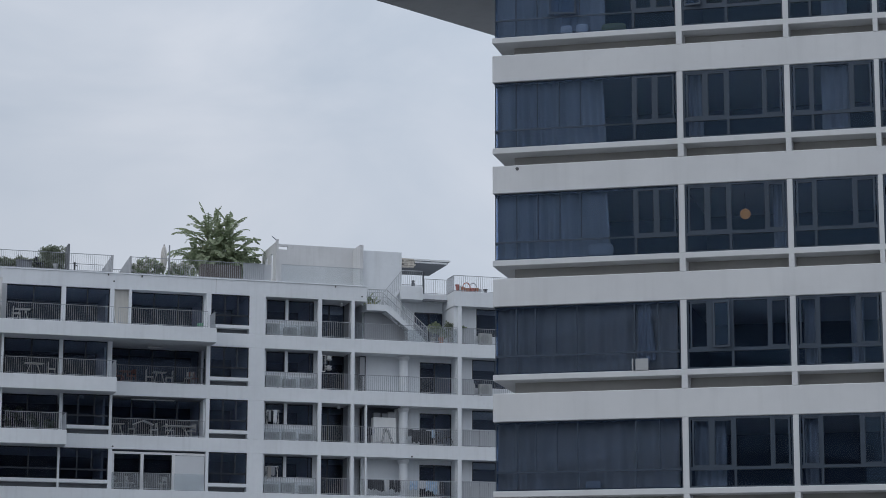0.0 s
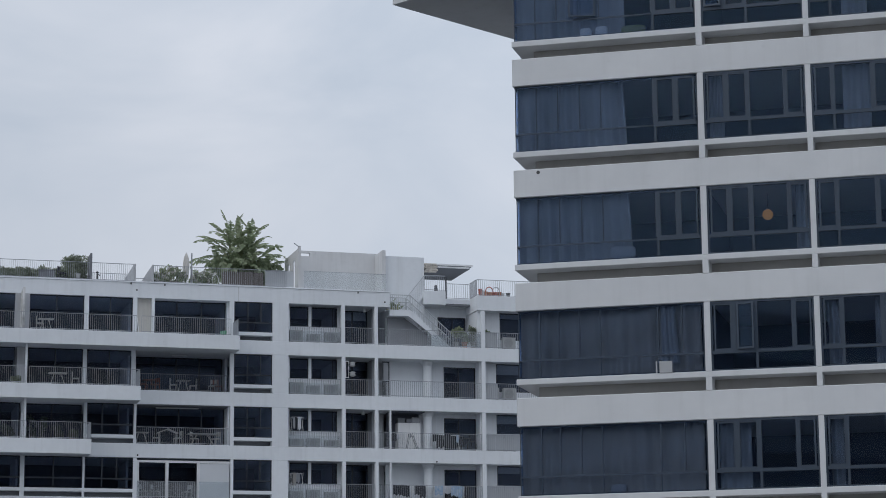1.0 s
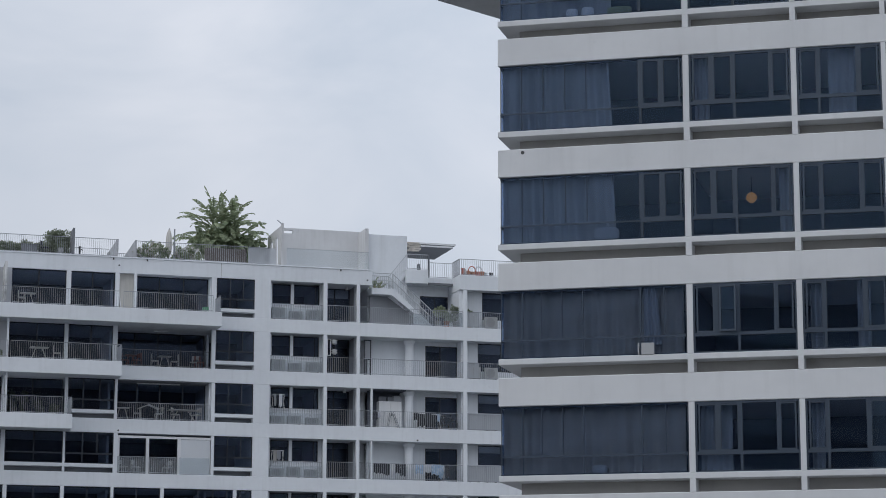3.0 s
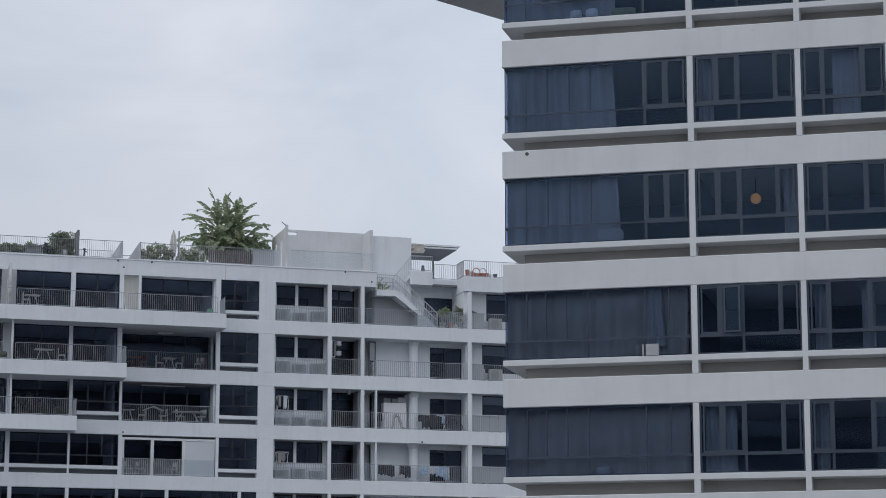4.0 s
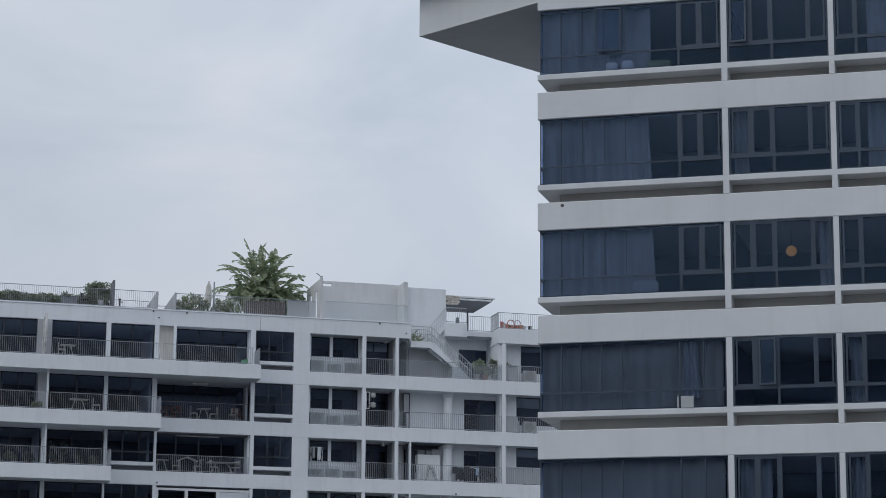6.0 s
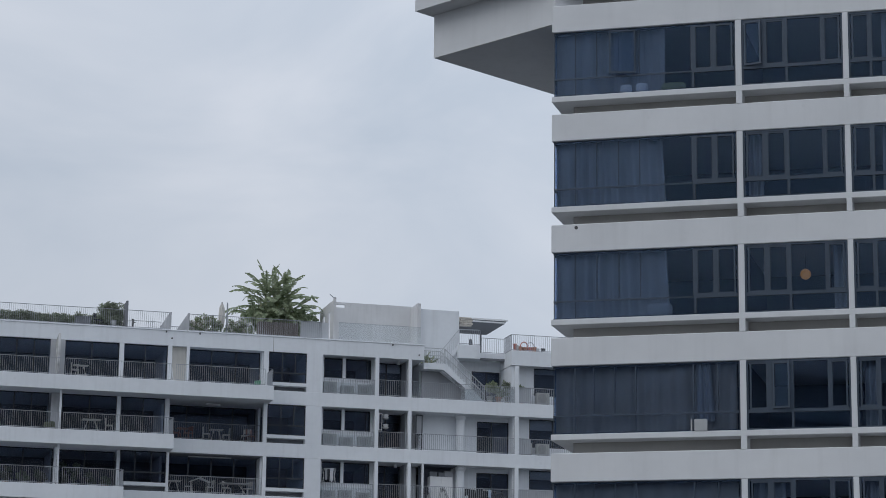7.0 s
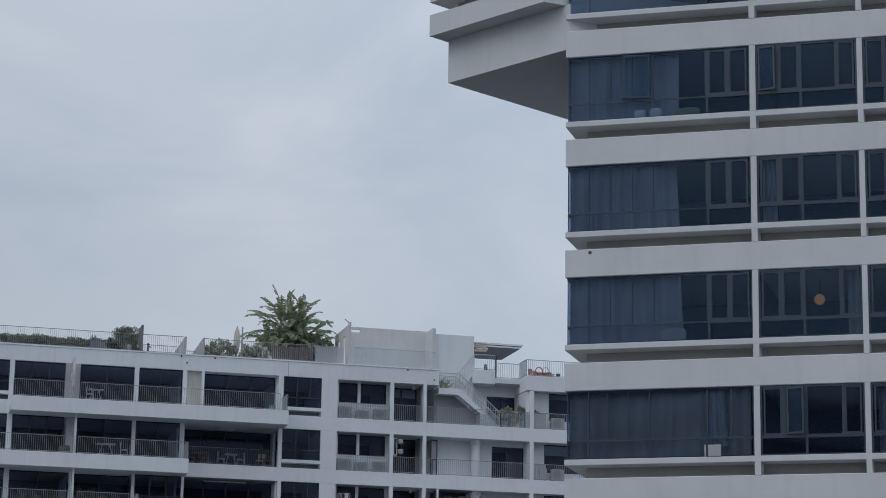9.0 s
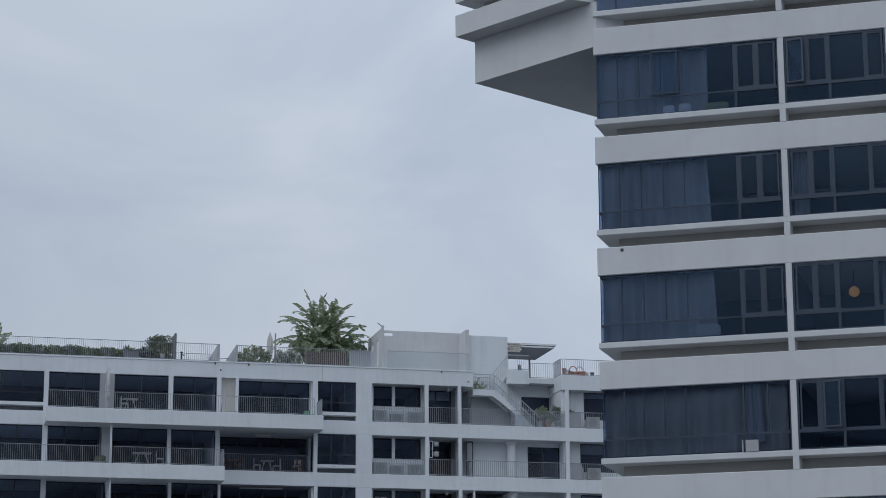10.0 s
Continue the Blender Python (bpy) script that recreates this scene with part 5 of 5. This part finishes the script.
for i in range(4):
    s = (i + 0.7) / 4.6
    part("step", box(bmesh.new(), 0.5 - 0.42 * s - 0.06, 0.5 - 0.42 * s + 0.06, -0.12, 0.2, 1.05 * s - 0.015, 1.05 * s + 0.015), RAIL_PALE, ladder)
frame_bike = thing("bicycle", FAR @ pose(12.3, 0.75, floor_z(2)), "dark bicycle parked behind a balcony railing", "bicycle")
for x in (-0.5, 0.5):
    bm = bmesh.new()
    for i in range(18):
        a0, a1 = 2 * math.pi * i / 18, 2 * math.pi * (i + 1) / 18
        tube(bm, (x + 0.31 * math.cos(a0), 0, 0.33 + 0.31 * math.sin(a0)), (x + 0.31 * math.cos(a1), 0, 0.33 + 0.31 * math.sin(a1)), 0.025, n=5)
    part("wheel", bm, AC_DARK, frame_bike)
bm = bmesh.new()
for a, b in (((-0.5, 0.33), (-0.15, 0.85)), ((-0.15, 0.85), (0.0, 0.33)), ((0.0, 0.33), (-0.5, 0.33)), ((-0.15, 0.80), (0.38, 0.82)), ((0.0, 0.33), (0.38, 0.82)), ((0.5, 0.33), (0.34, 0.98))):
    tube(bm, (a[0], 0, a[1]), (b[0], 0, b[1]), 0.025, n=6)
part("bike_frame", bm, DARK_CLOTH, frame_bike)
part("saddle", box(bmesh.new(), -0.28, -0.03, -0.07, 0.07, 0.87, 0.94, 0.02), AC_DARK, frame_bike)
part("handlebar", tube(bmesh.new(), (0.33, -0.25, 1.0), (0.33, 0.25, 1.0), 0.02, n=6), AC_DARK, frame_bike)


def laundry(m, width, cloths, label, h=0.95):
    """A drying rack with cloths hung over its rods."""
    ob = thing("laundry_rack", m, label, "laundry rack", "laundry racks")
    bm = bmesh.new()
    for y in (-0.2, 0.0, 0.2):
        tube(bm, (-width / 2, y, h), (width / 2, y, h), 0.012, n=5)
    for x in (-width / 2, width / 2):
        tube(bm, (x, -0.25, 0), (x, 0.2, h), 0.015, n=5)
        tube(bm, (x, 0.25, 0), (x, -0.2, h), 0.015, n=5)
    part("rack_frame", bm, FRAME_WHITE, ob)
    rd = random.Random(len(cloths) * 7)
    x = -width / 2 + 0.05
    for i, (w, drop, mat) in enumerate(cloths):
        y = (-0.2, 0.0, -0.2, 0.2)[i % 4]
        bm = bmesh.new()
        nx = 8
        for side in (-1, 1):
            rows = []
            for j in range(4):
                s = j / 3
                rows.append([bm.verts.new((x + w * q / nx + rd.uniform(-0.01, 0.01) * s, y + side * (0.015 + 0.03 * s) + 0.02 * math.sin(q * 2.1 + i) * s, h + 0.02 - drop * s * (0.92 + 0.08 * math.sin(q * 1.3 + i)))) for q in range(nx + 1)])
            for lo, hi in zip(rows, rows[1:]):
                for q in range(nx):
                    bm.faces.new((lo[q], lo[q + 1], hi[q + 1], hi[q]))
        part("cloth", bm, mat, ob, "", True)
        x += w * 0.93
    return ob


laundry(FAR @ pose(8.42, 0.45, floor_z(3)), 2.3, [(0.25, 0.8, PALE_CLOTH), (0.45, 0.65, DARK_CLOTH), (0.5, 0.7, DARK_CLOTH), (0.3, 0.75, DARK_CLOTH), (0.22, 0.85, PALE_CLOTH), (0.4, 0.6, DARK_CLOTH), (0.35, 0.8, DARK_CLOTH)], "drying rack with dark and pale clothes on a balcony", 1.02)
laundry(FAR @ pose(11.15, 0.42, floor_z(3)), 1.95, [(0.5, 0.62, BLUE_CLOTH), (0.62, 0.52, PALE_CLOTH), (0.62, 0.68, BLUE_CLOTH), (0.34, 0.88, BLUE_CLOTH), (0.25, 0.85, DARK_CLOTH)], "drying rack with white and light blue washing on a balcony", 1.02)
laundry(FAR @ pose(7.85, 0.4, floor_z(2)), 0.8, [(0.3, 0.5, DARK_CLOTH), (0.25, 0.35, PALE_CLOTH)], "small rack with a few clothes on a balcony")
laundry(FAR @ pose(10.95, 0.42, floor_z(2)), 1.75, [(0.3, 0.45, DARK_CLOTH), (0.45, 0.85, DARK_CLOTH), (0.45, 0.8, DARK_CLOTH), (0.4, 0.9, DARK_CLOTH), (0.18, 0.5, BLUE_CLOTH)], "drying rack hung with dark clothes on a balcony")
laundry(FAR @ pose(1.65, 0.55, floor_z(2) + 0.9), 0.7, [(0.14, 0.75, CURTAIN), (0.2, 0.7, DARK_CLOTH), (0.2, 0.85, PALE_CLOTH)], "clothes hung to dry before a window", 0.95)
laundry(FAR @ pose(1.65, 0.55, floor_z(3) + 0.7), 0.7, [(0.22, 0.8, CURTAIN_DIM), (0.3, 0.6, CURTAIN)], "clothes hung to dry before a window", 0.95)
board = whole("ironing_board", box(bmesh.new(), -0.06, 0.0, -0.2, 0.2, 0, 1.7, 0.02), PAINT_CLEAN, FAR @ pose(-8.05, 0.35, floor_z(0), 0, -8, 0), "white board leaning in a balcony niche", "board")

# ---- airliner far off, behind the near building ----
PLANE = (68.5, 2910.9, 725.9, -1.0)
plane = thing("airliner", pose(PLANE[0], PLANE[1], PLANE[2], 0, 11, PLANE[3]), "grey airliner climbing under the clouds far away", "aeroplane")
prof = [(0.3, 0), (1.6, 1.6), (2.5, 4.5), (2.9, 9), (2.9, 38), (2.4, 46), (1.3, 53), (0.4, 58)]
bm = bmesh.new()
rings = [[bm.verts.new((z, r * math.cos(2 * math.pi * i / 16), r * math.sin(2 * math.pi * i / 16) + (0.028 * max(0, z - 38)))) for i in range(16)] for r, z in prof]
for lo, hi in zip(rings, rings[1:]):
    for i in range(16):
        bm.faces.new((lo[i], lo[(i + 1) % 16], hi[(i + 1) % 16], hi[i]))
bm.faces.new(rings[0][::-1])
bm.faces.new(rings[-1])
part("fuselage", bm, PLANE_GREY, plane, "", True)
for s in (-1, 1):
    bm = bmesh.new()
    vs = [[bm.verts.new((x, s * y, z + dz)) for x, y, z in ((19, 2.0, -1.4), (30, 2.0, -1.4), (39, 28.5, 2.2), (36, 28.5, 2.2))] for dz in (0, 0.7)]
    bm.faces.new(vs[0][::-1])
    bm.faces.new(vs[1])
    for i in range(4):
        bm.faces.new((vs[0][i], vs[0][(i + 1) % 4], vs[1][(i + 1) % 4], vs[1][i]))
    part("wing", bm, PLANE_GREY, plane)
    bm = bmesh.new()
    vs = [[bm.verts.new((x, s * y, z + dz)) for x, y, z in ((50, 1.0, 1.2), (55.5, 1.0, 1.2), (59.5, 9.5, 2.2), (57.5, 9.5, 2.2))] for dz in (0, 0.4)]
    bm.faces.new(vs[0][::-1])
    bm.faces.new(vs[1])
    for i in range(4):
        bm.faces.new((vs[0][i], vs[0][(i + 1) % 4], vs[1][(i + 1) % 4], vs[1][i]))
    part("tailplane", bm, PLANE_GREY, plane)
    bm = bmesh.new()
    tube(bm, (17.5, s * 9, -3.3), (21, s * 9, -3.3), 1.45, 1.65, 14)
    tube(bm, (21, s * 9, -3.3), (24.5, s * 9, -3.1), 1.65, 0.9, 14)
    part("engine", bm, PLANE_GREY, plane)
part("tail_fin", prism(bmesh.new(), [(46, 2.0), (55, 2.2), (59.5, 10.8), (56, 10.8)], "y", -0.3, 0.3), PLANE_GREY, plane)
